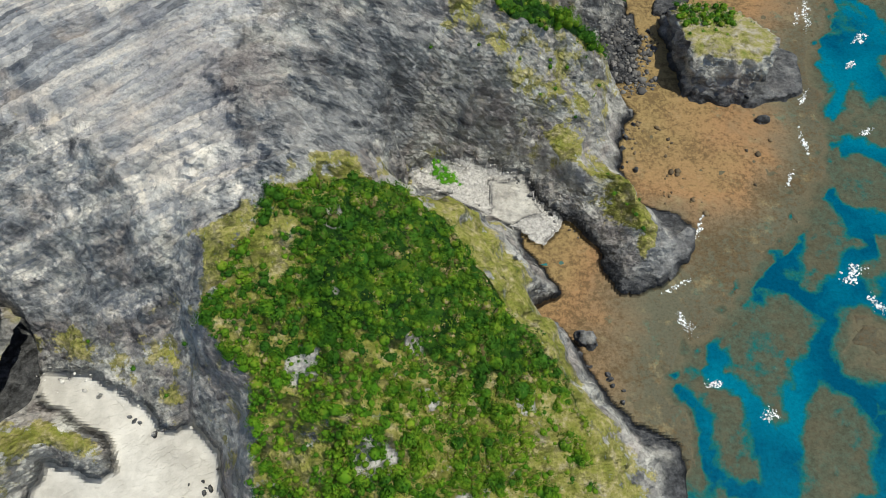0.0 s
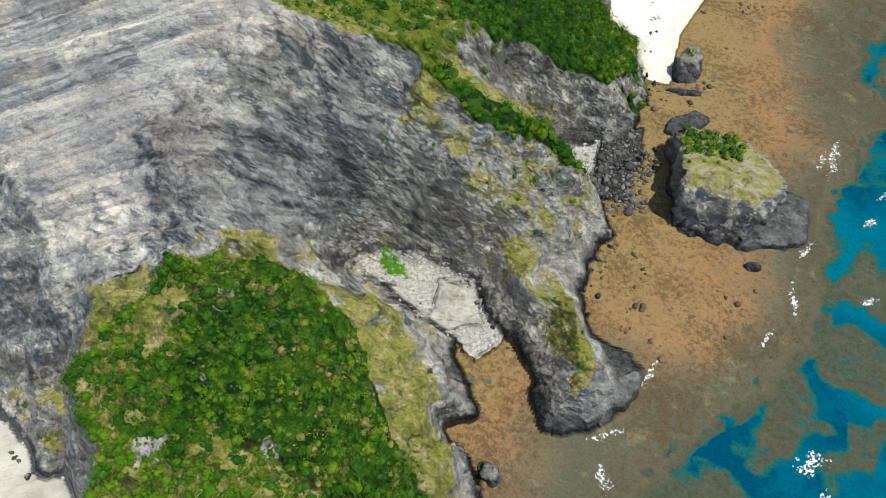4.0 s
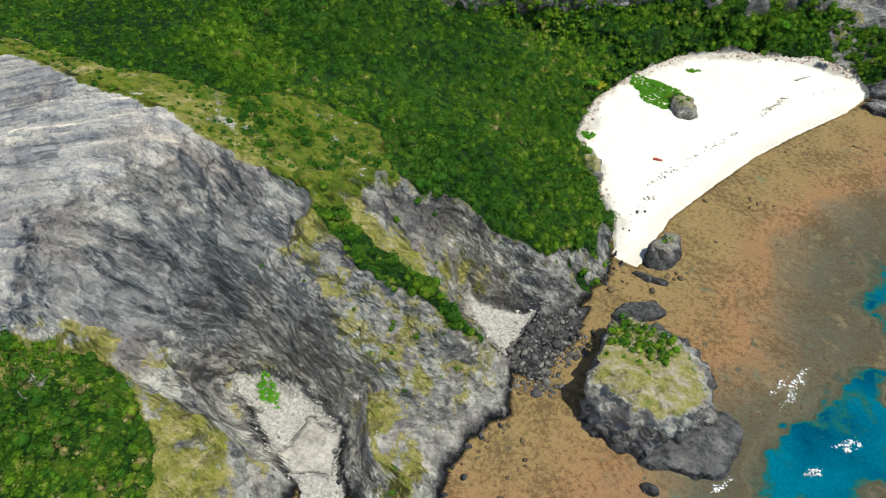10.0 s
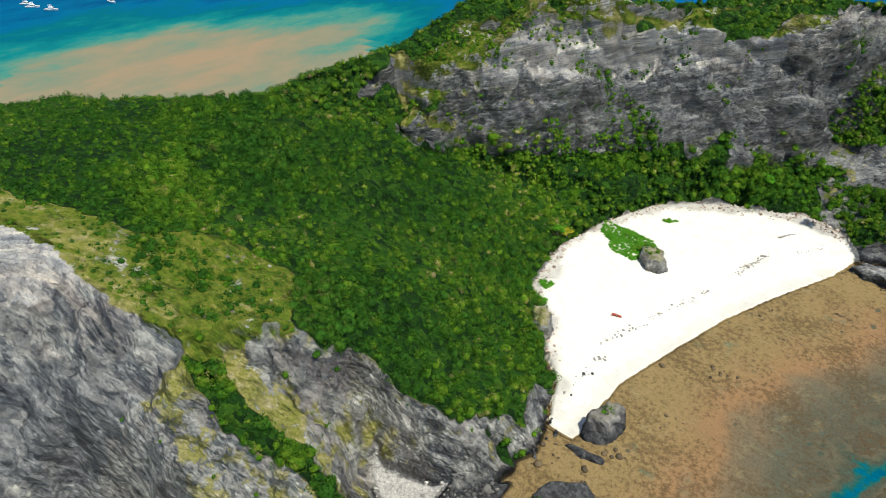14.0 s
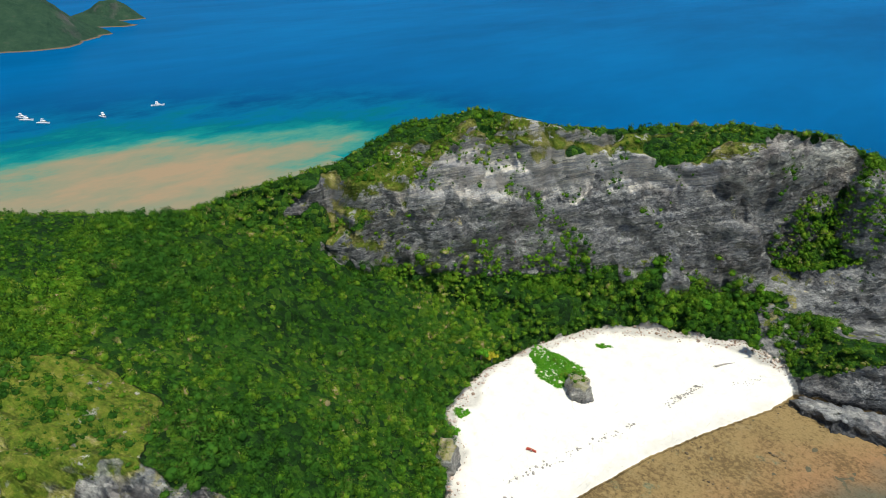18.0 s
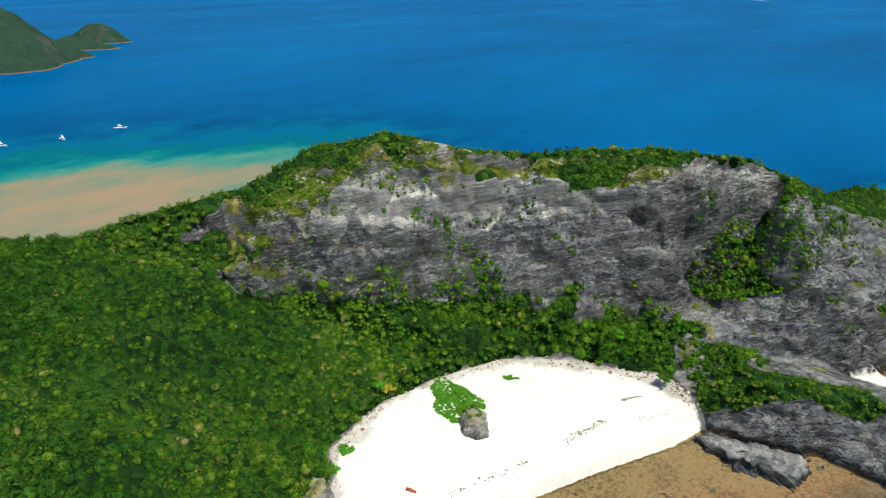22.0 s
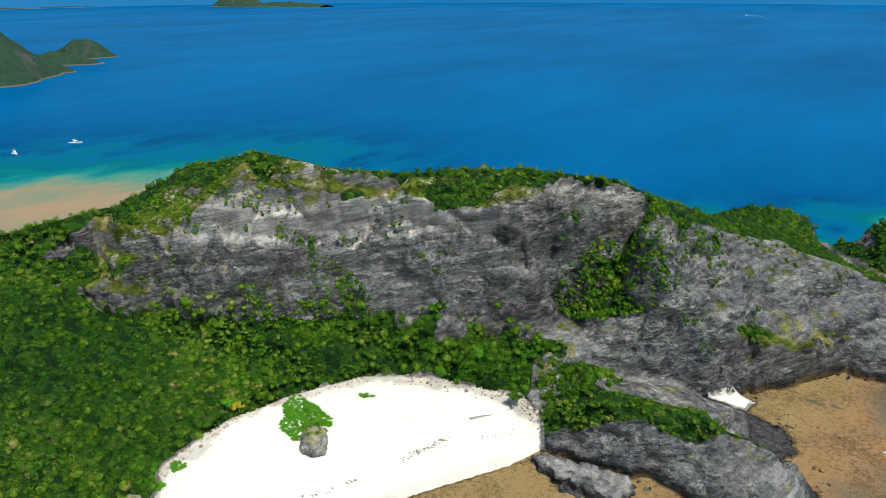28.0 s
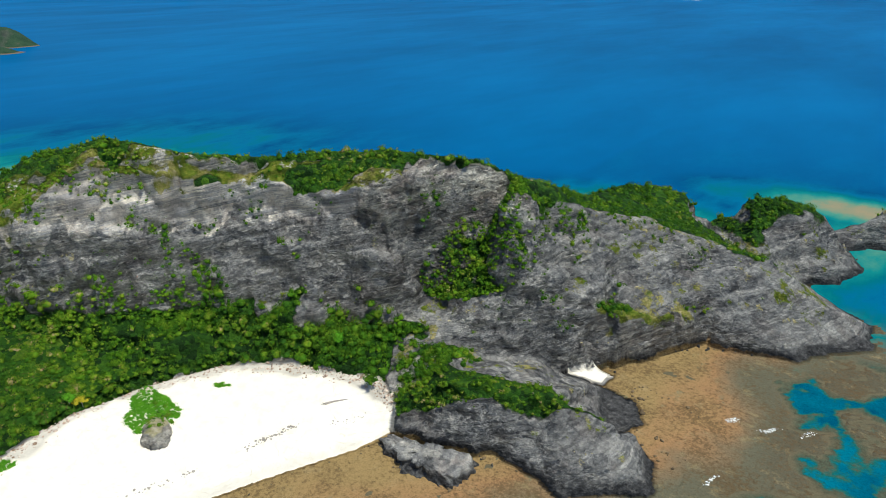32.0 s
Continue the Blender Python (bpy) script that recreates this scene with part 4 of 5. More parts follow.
def crown_arrays(rng, sprays, leaf):
    """A bush crown: a dark core under a ragged shell of leaf sprays, in several lobes."""
    bm = bmesh.new()
    bmesh.ops.create_icosphere(bm, subdivisions=1, radius=0.62)
    co = np.array([v.co[:] for v in bm.verts]); tri = np.array([[v.index for v in f.verts] for f in bm.faces]); bm.free()
    co[:, 2] *= 0.8
    verts, faces, n = [co], [tri], len(co)
    lobes = rng.normal(size=(6, 3)) * (0.46, 0.46, 0.20) + (0, 0, 0.24)
    for k in range(sprays):
        d = rng.normal(size=3); d[2] = abs(d[2]) * 0.9 - 0.12; d /= np.linalg.norm(d)
        base = lobes[k % 6] + d * rng.uniform(0.36, 0.52)
        a, b = rng.normal(size=3), rng.normal(size=3)
        a -= d * (a @ d) * 0.95; b -= d * (b @ d) * 0.95
        a, b = a / np.linalg.norm(a) * rng.uniform(0.6, 1.3) * leaf, b / np.linalg.norm(b) * rng.uniform(0.6, 1.3) * leaf
        tri_ = np.array([base - a, base + a * 0.8 - b * 0.3, base + b])
        if np.cross(tri_[1] - tri_[0], tri_[2] - tri_[0]) @ d < 0:
            tri_ = tri_[::-1]
        verts.append(tri_); faces.append(np.array([[n, n + 1, n + 2]])); n += 3
    return np.concatenate(verts), np.concatenate(faces)


RNG = np.random.default_rng(5)
CROWNS = [crown_arrays(RNG, 62, 0.20) for _ in range(7)]
SMALL = [crown_arrays(RNG, 34, 0.26) for _ in range(7)]
LARGE = [crown_arrays(RNG, 150, 0.135) for _ in range(7)]


def tri_mesh(name, co, tri, mat):
    me = bpy.data.meshes.new(name)
    me.vertices.add(len(co)); me.loops.add(tri.size); me.polygons.add(len(tri))
    me.vertices.foreach_set("co", np.ascontiguousarray(co, np.float32).ravel())
    me.loops.foreach_set("vertex_index", np.ascontiguousarray(tri, np.int32).ravel())
    me.polygons.foreach_set("loop_start", np.arange(0, tri.size, 3, dtype=np.int32))
    me.polygons.foreach_set("use_smooth", np.ones(len(tri), bool))
    me.update()
    me.materials.append(mat)
    return me


def at_grid(field, x, y):
    i = np.clip(np.searchsorted(ix, x), 0, len(ix) - 1); j = np.clip(np.searchsorted(iy, y), 0, len(iy) - 1)
    return field[i, j]


def scatter(mask, area, density, seed, box):
    """Places on the plan where the mask allows growth."""
    rng = np.random.default_rng(seed)
    n = int((box[1] - box[0]) * (box[3] - box[2]) * density)
    x, y = rng.uniform(box[0], box[1], n), rng.uniform(box[2], box[3], n)
    ok = rng.uniform(0, 1, n) < at_grid(mask, x, y)
    return x[ok], y[ok]


def thicket(name, x, y, size, mat, label, seed=0):
    """Many crowns in one mesh of growth that nobody could count."""
    rng = np.random.default_rng(seed)
    vs, fs, n = [], [], 0
    z = at_grid(H, x, y)
    for px, py, pz, r in zip(x, y, z, size):
        co, tri = (SMALL if r < 0.8 else CROWNS if r < 1.7 else LARGE)[rng.integers(7)]
        a = rng.uniform(0, 6.283); c, s_ = math.cos(a), math.sin(a)
        k = np.array([r * rng.uniform(0.85, 1.2), r * rng.uniform(0.85, 1.2), r * rng.uniform(0.8, 1.45)])
        q = co @ np.array([[c, s_, 0], [-s_, c, 0], [0, 0, 1]]) * k + (px, py, pz + 0.12 * r)
        vs.append(q); fs.append(tri + n); n += len(co)
    return tagged(new(name, tri_mesh(name, np.concatenate(vs), np.concatenate(fs), mat)), label, "bushes", kind="stuff")


clear = value_noise(GX, GY, 26, 41, 4, 0.6)
SUNNY = make_leaf_material("sunny_leaves", [(0.0, (0.032, 0.110, 0.006)), (0.35, (0.062, 0.160, 0.008)), (0.65, (0.108, 0.205, 0.011)), (0.9, (0.17, 0.23, 0.020)), (1.0, (0.30, 0.26, 0.12))])
DEEP = make_leaf_material("shaded_green_leaves", [(0.0, (0.013, 0.052, 0.006)), (0.5, (0.028, 0.094, 0.008)), (0.85, (0.055, 0.130, 0.011)), (1.0, (0.12, 0.10, 0.04))])


def mixed_thickets(names, x, y, size, labels, seed, lean=0.0):
    """Scrub of three kinds: dark, middle and sunny green crowns side by side."""
    rng = np.random.default_rng(seed + 300)
    v = 1.15 * at_grid(value_noise(GX, GY, 34, 45, 4, 0.6), x, y) + rng.normal(0, 0.5, len(x)) + lean
    kind = np.where(v < -0.45, 0, np.where(v < 0.62, 1, 2))
    for k, mat in enumerate((DEEP, LEAF, SUNNY)):
        m = kind == k
        thicket(names, x[m], y[m], size[m] * (1.0, 1.0, 0.9)[k], mat, labels[k], seed + 10 * k)


thin = np.clip(1 - 0.6 * DRY * (0.6 + 0.5 * clear), 0.2, 1)
SCARS = np.min([np.hypot(GX - x, GY - y) / r for x, y, r in ((6, 196, 4), (2, 200, 3), (-45, 255, 5), (-54, 268, 4), (14, 214, 2.5), (-30, 262, 3), (-6, 226, 3))], axis=0)
WOOD = np.where((HILL & ~H1) | TALUS | STRIP | APRON, np.maximum(VEG, 0.95 * DRY * land), 0) * thin * step(SCARS + 0.6 * rag, 0.7, 1.2)
WOOD = WOOD * (1 - PINK) * (1 - 0.5 * LAWN)
gx_, gy_ = scatter(np.where(H > 56, WOOD, 0.72 * WOOD), 0, 0.46, 3, (-150, 190, 125, 400))
big = np.clip(0.92 + 0.40 * at_grid(value_noise(GX, GY, 30, 43), gx_, gy_), 0.68, 1.5)
rr = np.random.default_rng(8).gamma(3.2, 0.44, len(gx_)).clip(0.5, 2.9) * big
rr = rr * np.where(at_grid(H, gx_, gy_) > 60, 0.72, 1.0)
rr = np.where(at_grid(DRY.astype(float), gx_, gy_) > 0.5, rr * 0.66, rr)
low = gx_ < -40
mixed_thickets("hillside_bushes", gx_[low], gy_[low], rr[low], ("dark green crowns in the scrub of the hillside", "dense green scrub covering the island hillside", "yellow-green crowns in the scrub of the hillside"), 1, -0.3)
mixed_thickets("slope_bushes", gx_[~low], gy_[~low], rr[~low], ("dark green crowns on the slope behind the beach", "dense green scrub on the slope behind the beach", "bright green crowns on the slope behind the beach"), 2, np.where(gy_[~low] > 285, 0.45, -0.35))
hx, hy = scatter(np.where(HILL, VEG, 0) * np.where(GY > 530, step(-WIDE, -1.0, -0.7) * step(H, 14, 22), 1), 0, 0.21, 4, (-100, 260, 400, 690))
mixed_thickets("ridge_bushes", hx, hy, np.random.default_rng(9).gamma(6, 0.19, len(hx)), ("dark green scrub along the far ridge tops", "green scrub along the far ridge tops", "yellow-green scrub along the far ridge tops"), 3, 0.15)
# scrub on the ledges of the grey cliffs
cleft = value_noise(bed_c * 1.0, GX + GY, 13, 51, 3, 0.6) + 0.5 * value_noise(GX, GY, 40, 52)
LEDGE = land * (WIDE > 0.9) * (WIDE < 3.2) * np.where(GY > 225, step(cleft, 0.22, 0.6), 0.35 * step(cleft, 0.45, 0.75)) * step(H, 8, 14) * ~FACE
lx, ly = scatter(LEDGE, 0, 0.34, 6, (-70, 230, 100, 520))
thicket("ledge_bushes", lx, ly, np.random.default_rng(10).gamma(4, 0.17, len(lx)), LEAF, "green scrub clinging to ledges of the grey cliffs", 4)
PATCHES = [((-16, 306), (-6, 311), (24, 331), (27, 343), (8, 342), (-11, 331)), ((74, 397), (78, 405), (86, 419), (100, 421), (112, 418), (118, 414), (110, 407), (100, 402), (86, 397)), ((140, 428), (148, 430), (156, 440), (150, 442)), ((-46, 268), (-38, 272), (-34, 284), (-44, 282)), ((66, 398), (74, 402), (78, 412), (70, 410)), ((96, 420), (106, 426), (108, 440), (98, 436))]
patch_m = np.any([inside(list(p), WX, WY) for p in PATCHES], axis=0) * land
qx_, qy_ = scatter(patch_m, 0, 0.8, 8, (-60, 170, 255, 450))
mixed_thickets("cliff_scrub", qx_, qy_, np.random.default_rng(13).gamma(6, 0.17, len(qx_)), ("dark green scrub in patches on the grey cliff", "green scrub in patches on the grey cliff", "bright green scrub in patches on the grey cliff"), 7, 0.3)
FOOT = land * step(-np.minimum(far_from(FORMS[20], WX, WY), far_from([(98, 356, 0), (104, 372, 0), (108, 382, 0)], WX, WY)), -6, -2) * step(value_noise(GX, GY, 11, 57, 3, 0.6), -0.5, 0.0)
ux_, uy_ = scatter(FOOT, 0, 0.3, 62, (-75, 120, 255, 425))
mixed_thickets("cliff_foot_bushes", ux_, uy_, np.random.default_rng(63).gamma(5, 0.28, len(ux_)), ("dark green bushes along the foot of the cliff", "green bushes along the foot of the cliff", "bright green bushes along the foot of the cliff"), 9, 0.1)
FRINGE = land * np.maximum(0.8 * CORNER, step(-far_from([(-56, 262, 0)] + BROW + [(60, 398, 0), (106, 420, 0), (118, 468, 0), (156, 494, 0)], WX, WY), -13, -3) * step(value_noise(GX, GY, 9, 55, 3, 0.6) + 0.8 * step(-GX, 14, 36), 0.05, 0.4))
fx_, fy_ = scatter(FRINGE, 0, 0.42, 58, (-75, 190, 255, 510))
mixed_thickets("brow_scrub", fx_, fy_, np.random.default_rng(59).gamma(4, 0.2, len(fx_)), ("dark green scrub spilling over the cliff brow", "green scrub spilling over the cliff brow", "yellow-green scrub spilling over the cliff brow"), 8, 0.2)
px_, py_ = scatter(POINT_TOP * land, 0, 0.35, 7, (95, 170, 340, 390))
thicket("point_bushes", px_, py_, np.random.default_rng(11).gamma(6, 0.14, len(px_)), LEAF, "low green bushes on top of the rock point", 5)
# the headland by the first cove: close scrub in the middle, single shrubs round it
core = 0.42 + 0.35 * THICK + 0.55 * value_noise(GX, GY, 13, 61, 3, 0.55) + 0.4 * step(-np.hypot((GX + 2) / 1.0, (GY - 52) / 1.5), -24, -10)
cx, cy = scatter(H1 * land * step(core, 0.12, 0.36), 0, 0.95, 12, (-52, 32, -2, 88))
mixed_thickets("headland_bushes", cx, cy, np.random.default_rng(12).gamma(3, 0.27, len(cx)), ("dark green bushes on the near headland", "green bushes on the near headland", "bright green scrub on the near headland"), 6, np.where(cy < 42, 0.6, -0.25))
sx_, sy_ = scatter(H1 * land * step(-core, -0.5, -0.3), 0, 0.22, 13, (-52, 32, 2, 88))
rng_s = np.random.default_rng(14)
SHRUBS = [tri_mesh("shrub", co * (1, 1, 0.9), tri, mat) for (co, tri), mat in zip(CROWNS[:4], (LEAF, DEEP, LEAF, SUNNY))]


def shrub(x, y, r, group, label="single rounded green shrub on dry grass", z=None):
    ob = new("shrub", SHRUBS[rng_s.integers(4)])
    zz = float(at_grid(H, np.array([x]), np.array([y]))[0]) if z is None else z
    ob.matrix_world = pose(x, y, zz + 0.05 * r, 0, 0, rng_s.uniform(0, 360)) @ Matrix.Diagonal((r, r, r * rng_s.uniform(0.8, 1.1), 1))
    return tagged(ob, label, "shrub", group)


for x, y in list(zip(sx_, sy_))[:220]:
    shrub(x, y, rng_s.uniform(0.55, 1.3), "shrubs on the headland")
for x, y in ((-72, 47), (-64, 42), (-58, 50), (-83, 52), (38, 100), (43, 94), (45, 91), (41, 97), (36, 104), (44, 98), (22, 124), (28, 120), (18, 121), (33, 128), (25, 130), (12, 124), (30, 134), (35, 132), (20, 128)):
    shrub(x, y, rng_s.uniform(0.7, 1.1), "shrubs on the cliffs", "small dark green shrub on a rocky ledge")


# ---- rocks ----
def ring_of(outline, n):
    """n places at even steps round a closed outline."""
    p = np.array(outline + outline[:1], float)
    d = np.r_[0, np.cumsum(np.hypot(*np.diff(p, axis=0).T))]
    t = np.linspace(0, d[-1], n, endpoint=False)
    q = np.stack([np.interp(t, d, p[:, 0]), np.interp(t, d, p[:, 1])], 1)
    for _ in range(2):
        q = (np.roll(q, 1, 0) + 2 * q + np.roll(q, -1, 0)) / 4
    return q


def rock_bmesh(foot, brow, top, n=72, levels=12, rough=1.0, base=-1.5, dome=0.8, seed=0, origin=(0, 0)):
    """A rock lofted from its foot outline to its brow, with a domed, uneven top."""
    f, b = ring_of(foot, n), ring_of(brow, n)
    k = min(range(n), key=lambda m: np.abs(np.roll(b, -m, 0) - f).sum())
    b = np.roll(b, -k, 0)
    bm = bmesh.new()
    rings = []

    def ring(xy, z):
        vs = []
        for (x, y), zz in zip(xy, np.broadcast_to(z, n)):
            v = Vector((x, y, zz))
            q = v * 0.16 + Vector((seed * 7.3, 0, 0))
            d = noise.fractal(q, 0.55, 2.1, 6) * rough * 1.2
            jag = noise.cell(Vector((x * 0.35 + seed, y * 0.35, zz * 0.45 + 0.12 * x))) - 0.5
            d += jag * rough * 0.9
            bedding = noise.noise(Vector((x * 0.05, y * 0.05, zz * 0.9 + seed))) * rough * 0.7
            side = Vector((x - cx_, y - cy_, 0)).normalized()
            v += side * (d + bedding) + Vector((0, 0, 0.45 * rough * noise.fractal(q * 1.7, 0.8, 2.1, 4)))
            vs.append(bm.verts.new(v - Vector((origin[0], origin[1], 0))))
        rings.append(vs)

    cx_, cy_ = b.mean(0)
    tops = np.broadcast_to(top, n) if np.ndim(top) == 0 else np.array([top[0] + (top[1] - top[0]) * s for s in (b[:, 1] - b[:, 1].min()) / (np.ptp(b[:, 1]) + 1e-6)])
    for i in range(levels):
        s = i / (levels - 1)
        ring(f + (b - f) * s ** 0.8, base + (tops - base) * s ** 1.15)
    for s in (0.8, 0.58, 0.36, 0.16):
        ring(b * s + b.mean(0) * (1 - s), tops * s + tops.mean() * (1 - s) + dome * (1 - s * s))
    for r0, r1 in zip(rings, rings[1:]):
        for i in range(n):
            bm.faces.new((r0[i], r0[(i + 1) % n], r1[(i + 1) % n], r1[i]))
    bm.faces.new(rings[-1])
    for fc in bm.faces:
        fc.smooth = True
    bmesh.ops.recalc_face_normals(bm, faces=bm.faces)
    return bm


stack = part("sea_rock", rock_bmesh([(58, 172), (62, 155), (64, 139), (82, 140), (90, 150), (96, 163), (92, 176), (84, 186), (70, 188), (61, 184)], [(61, 171), (61, 157), (64, 148), (75, 145), (86, 148), (90, 156), (85, 170), (77, 174), (67, 175)], (13.5, 9.0), 110, 16, 1.3, dome=0.6, seed=1), ROCK)
tagged(stack, "flat-topped dark rock stack with grass standing on the reef", "sea stack")
part("shelf", rock_bmesh([(80, 138), (101, 145), (103, 163), (96, 168), (88, 160), (78, 146)], [(81, 140), (99, 147), (100, 161), (95, 165), (89, 158), (80, 146)], 2.0, 64, 6, 0.5, dome=0.4, seed=2), ROCK, stack, "low dark shelf of wave-cut rock")
part("ledge", rock_bmesh([(57, 178), (58, 188), (68, 194), (74, 190), (70, 184), (62, 178)], [(58, 180), (60, 187), (68, 192), (72, 189), (69, 185), (63, 180)], 1.2, 48, 5, 0.4, dome=0.2, seed=3), ROCK, stack, "low dark wave-worn ledge")
for x, y in [(63 + 2.1 * (i % 8) + rng_s.uniform(-1, 1), 163 + 2.4 * (i // 8) + rng_s.uniform(-1, 1)) for i in range(40)]:
    shrub(x, y, rng_s.uniform(1.3, 1.9), "bushes on the sea stack", "bright green bush on top of the sea stack", 14.3 - (y - 145) / 30 * 4.5)
for x, y, z in ((64, 158, 12.0), (66, 155, 12), (68, 159, 11.8), (72, 160, 11.8), (75, 158, 12), (70, 152, 12.6), (85, 163, 10), (86, 160, 10.2), (87, 156, 10.2), (86, 152, 10.6), (84, 166, 9.8), (82, 169, 9.6), (67, 163, 11.2), (71, 164, 11), (88, 158, 9.6), (87, 162, 9.6)):
    shrub(x, y, rng_s.uniform(0.6, 1.0), "bushes on the sea stack", "small dark shrub on the grassy stack top", z)

ROCKS = [("beach_rock", [(58, 203), (56, 209), (59, 219), (66, 222), (69, 214), (68, 205)], [(60, 207), (59, 211), (61, 217), (65, 218), (66, 213), (65, 208)], 6.0, 48, 0.9, "dark rock with a grass tuft at the edge of the beach", "rock"),
         ("beach_rock", [(55, 199), (57, 202), (70, 203), (70, 199), (63, 197)], [(57, 200), (58, 201), (68, 202), (68, 200), (63, 199)], 0.9, 40, 0.3, "low dark slab of rock in the reef flat", "rock"),
         ("beach_islet", [(36, 289), (34, 294), (38, 299), (46, 298), (51, 291), (49, 285), (43, 285)], [(39, 291), (38, 294), (41, 297), (45, 296), (49, 291), (48, 287), (43, 287)], 7.6, 56, 0.9, "grey rock standing in white beach sand, half overgrown", "rock"),
         ("slab_rock", [(101, 335), (103, 341), (117, 345), (136, 350), (141, 342), (136, 331), (118, 328)], [(104, 336), (106, 339), (117, 342), (133, 346), (137, 341), (133, 334), (118, 331)], 3.6, 90, 1.3, "long dark slab of layered rock beside the beach", "rock"),
         ("boulder", [(28, 61), (27, 66), (32, 67), (35, 62), (32, 59)], [(29, 62), (29, 65), (32, 65), (33, 62), (32, 61)], 2.4, 32, 0.5, "dark boulder fallen at the foot of the headland", "boulder"),
         ("boulder", [(21, 64), (21, 68), (25, 68), (26, 65), (24, 62)], [(22, 65), (22, 67), (24, 67), (25, 65), (24, 64)], 1.6, 28, 0.4, "dark boulder fallen at the foot of the headland", "boulder"),
         ("boulder", [(82, 134), (84, 138), (88, 138), (89, 135), (86, 133)], [(83, 135), (84, 137), (87, 137), (88, 135), (86, 134)], 1.3, 24, 0.35, "small dark boulder by the sea stack", "boulder"),
         ("headland_tip", [(44, 79), (46, 84), (52, 90), (58, 99), (63, 98), (59, 86), (53, 80), (48, 77)], [(47, 82), (48, 85), (53, 90), (58, 96), (60, 95), (57, 87), (52, 82), (49, 80)], 2.6, 56, 0.8, "black wave-cut rock at the tip of the headland", "rock"),
         ("cliff_block", [(23, 236), (25, 243), (31, 241), (36, 231), (32, 226), (26, 229)], [(24, 236), (26, 240), (30, 238), (33, 231), (31, 229), (27, 231)], 9.5, 48, 0.8, "grey rock block at the edge of the beach", "rock")]
roof = part("cave_roof", rock_bmesh([(-130, 24), (-130, 62), (-106, 61), (-98, 55), (-101, 45), (-98, 35), (-104, 27)], [(-128, 26), (-128, 60), (-107, 59), (-100, 54), (-103, 45), (-100, 36), (-105, 29)], 22.0, 90, 8, 1.1, base=13.5, dome=2.0, seed=17), ROCK)
tagged(roof, "dark rock roof overhanging a black sea cave", "rock")
for name, foot, brow, top, n, rough, label, cat in ROCKS:
    ob = part(name, rock_bmesh(foot, brow, top, n, 10, rough, dome=0.5, seed=n + top), ROCK)
    tagged(ob, label, cat)
for x, y, z in ((62, 212, 6.0), (63, 214, 6.0), (41, 296, 7.5), (44, 293, 8.0), (39, 294, 7.5), (42, 291, 7.8), (40, 292, 7.6), (43, 295, 7.8), (37, 295, 6.0), (38, 298, 5.6), (28, 236, 9.2), (30, 233, 9.2)):
    shrub(x, y, rng_s.uniform(0.9, 1.5), "bushes on the beach rocks", "green bush on top of a beach rock", z)


def stones(name, places, sizes, mat, label):
    """Loose stones too many to count, in one mesh."""
    rng = np.random.default_rng(len(places))
    bm = bmesh.new()
    bmesh.ops.create_icosphere(bm, subdivisions=1, radius=1)
    co0 = np.array([v.co[:] for v in bm.verts]); tri = np.array([[v.index for v in f.verts] for f in bm.faces]); bm.free()
    vs, fs, n = [], [], 0
    for (x, y), r in zip(places, sizes):
        co = co0 * rng.uniform(0.7, 1.15, (len(co0), 1)) * (r, r * rng.uniform(0.6, 1), r * 0.6)
        a = rng.uniform(0, 6.28); c, s_ = math.cos(a), math.sin(a)
        z = float(at_grid(H, np.array([x]), np.array([y]))[0])
        vs.append(co @ np.array([[c, s_, 0], [-s_, c, 0], [0, 0, 1]]) + (x, y, max(z, 0) + 0.12 * r)); fs.append(tri + n); n += len(co0)
    return tagged(new(name, tri_mesh(name, np.concatenate(vs), np.concatenate(fs), mat)), label, "stones", kind="stuff")


def make_stone_material(name, stops):
    M = Mat(name, 0.9, 0.2)
    M.colour(M.mix(M.ramp(M.noise(1.5, 6, 0.7), [(0.4, 0.35), (0.6, 0.0)]), M.ramp(M.island(), stops), (0.09, 0.085, 0.08)))
    return M.m


SHINGLE_STONE = make_stone_material("pale_shingle", [(0.0, (0.24, 0.23, 0.215)), (0.5, (0.48, 0.46, 0.42)), (1.0, (0.74, 0.71, 0.65))])
DARK_STONE = make_stone_material("dark_stone", [(0.0, (0.04, 0.04, 0.043)), (0.6, (0.11, 0.105, 0.10)), (1.0, (0.24, 0.23, 0.21))])
DEBRIS = make_stone_material("beach_debris", [(0.0, (0.22, 0.14, 0.09)), (0.5, (0.50, 0.37, 0.29)), (1.0, (0.74, 0.64, 0.55))])
kx, ky = scatter((SHING > 0.8) * 1.0, 0, 0.9, 15, (-20, 105, 90, 380))
stones("shingle", list(zip(kx, ky)), np.random.default_rng(16).gamma(3, 0.075, len(kx)), SHINGLE_STONE, "grey and white shingle lying in the coves")
kx, ky = scatter(inside([(38, 150), (46, 142), (56, 150), (58, 166), (50, 178), (40, 168)], WX, WY) * 1.0, 0, 1.2, 17, (36, 60, 140, 180))
stones("cove_boulders", list(zip(kx, ky)), np.random.default_rng(18).gamma(3, 0.17, len(kx)), DARK_STONE, "dark wet boulders at the mouth of the shingle cove")
kx, ky = scatter(SHORE_RIM * step(rag, -0.9, 0.1), 0, 2.4, 19, (5, 105, 225, 365))
stones("beach_debris", list(zip(kx, ky)), np.random.default_rng(20).gamma(3, 0.095, len(kx)), DEBRIS, "brown debris and coral rubble along the top of the beach")
kx, ky = scatter(COVE * (GX < -40) * step(GY + 0.2 * GX, 22, 34), 0, 0.7, 23, (-105, -44, 10, 52))
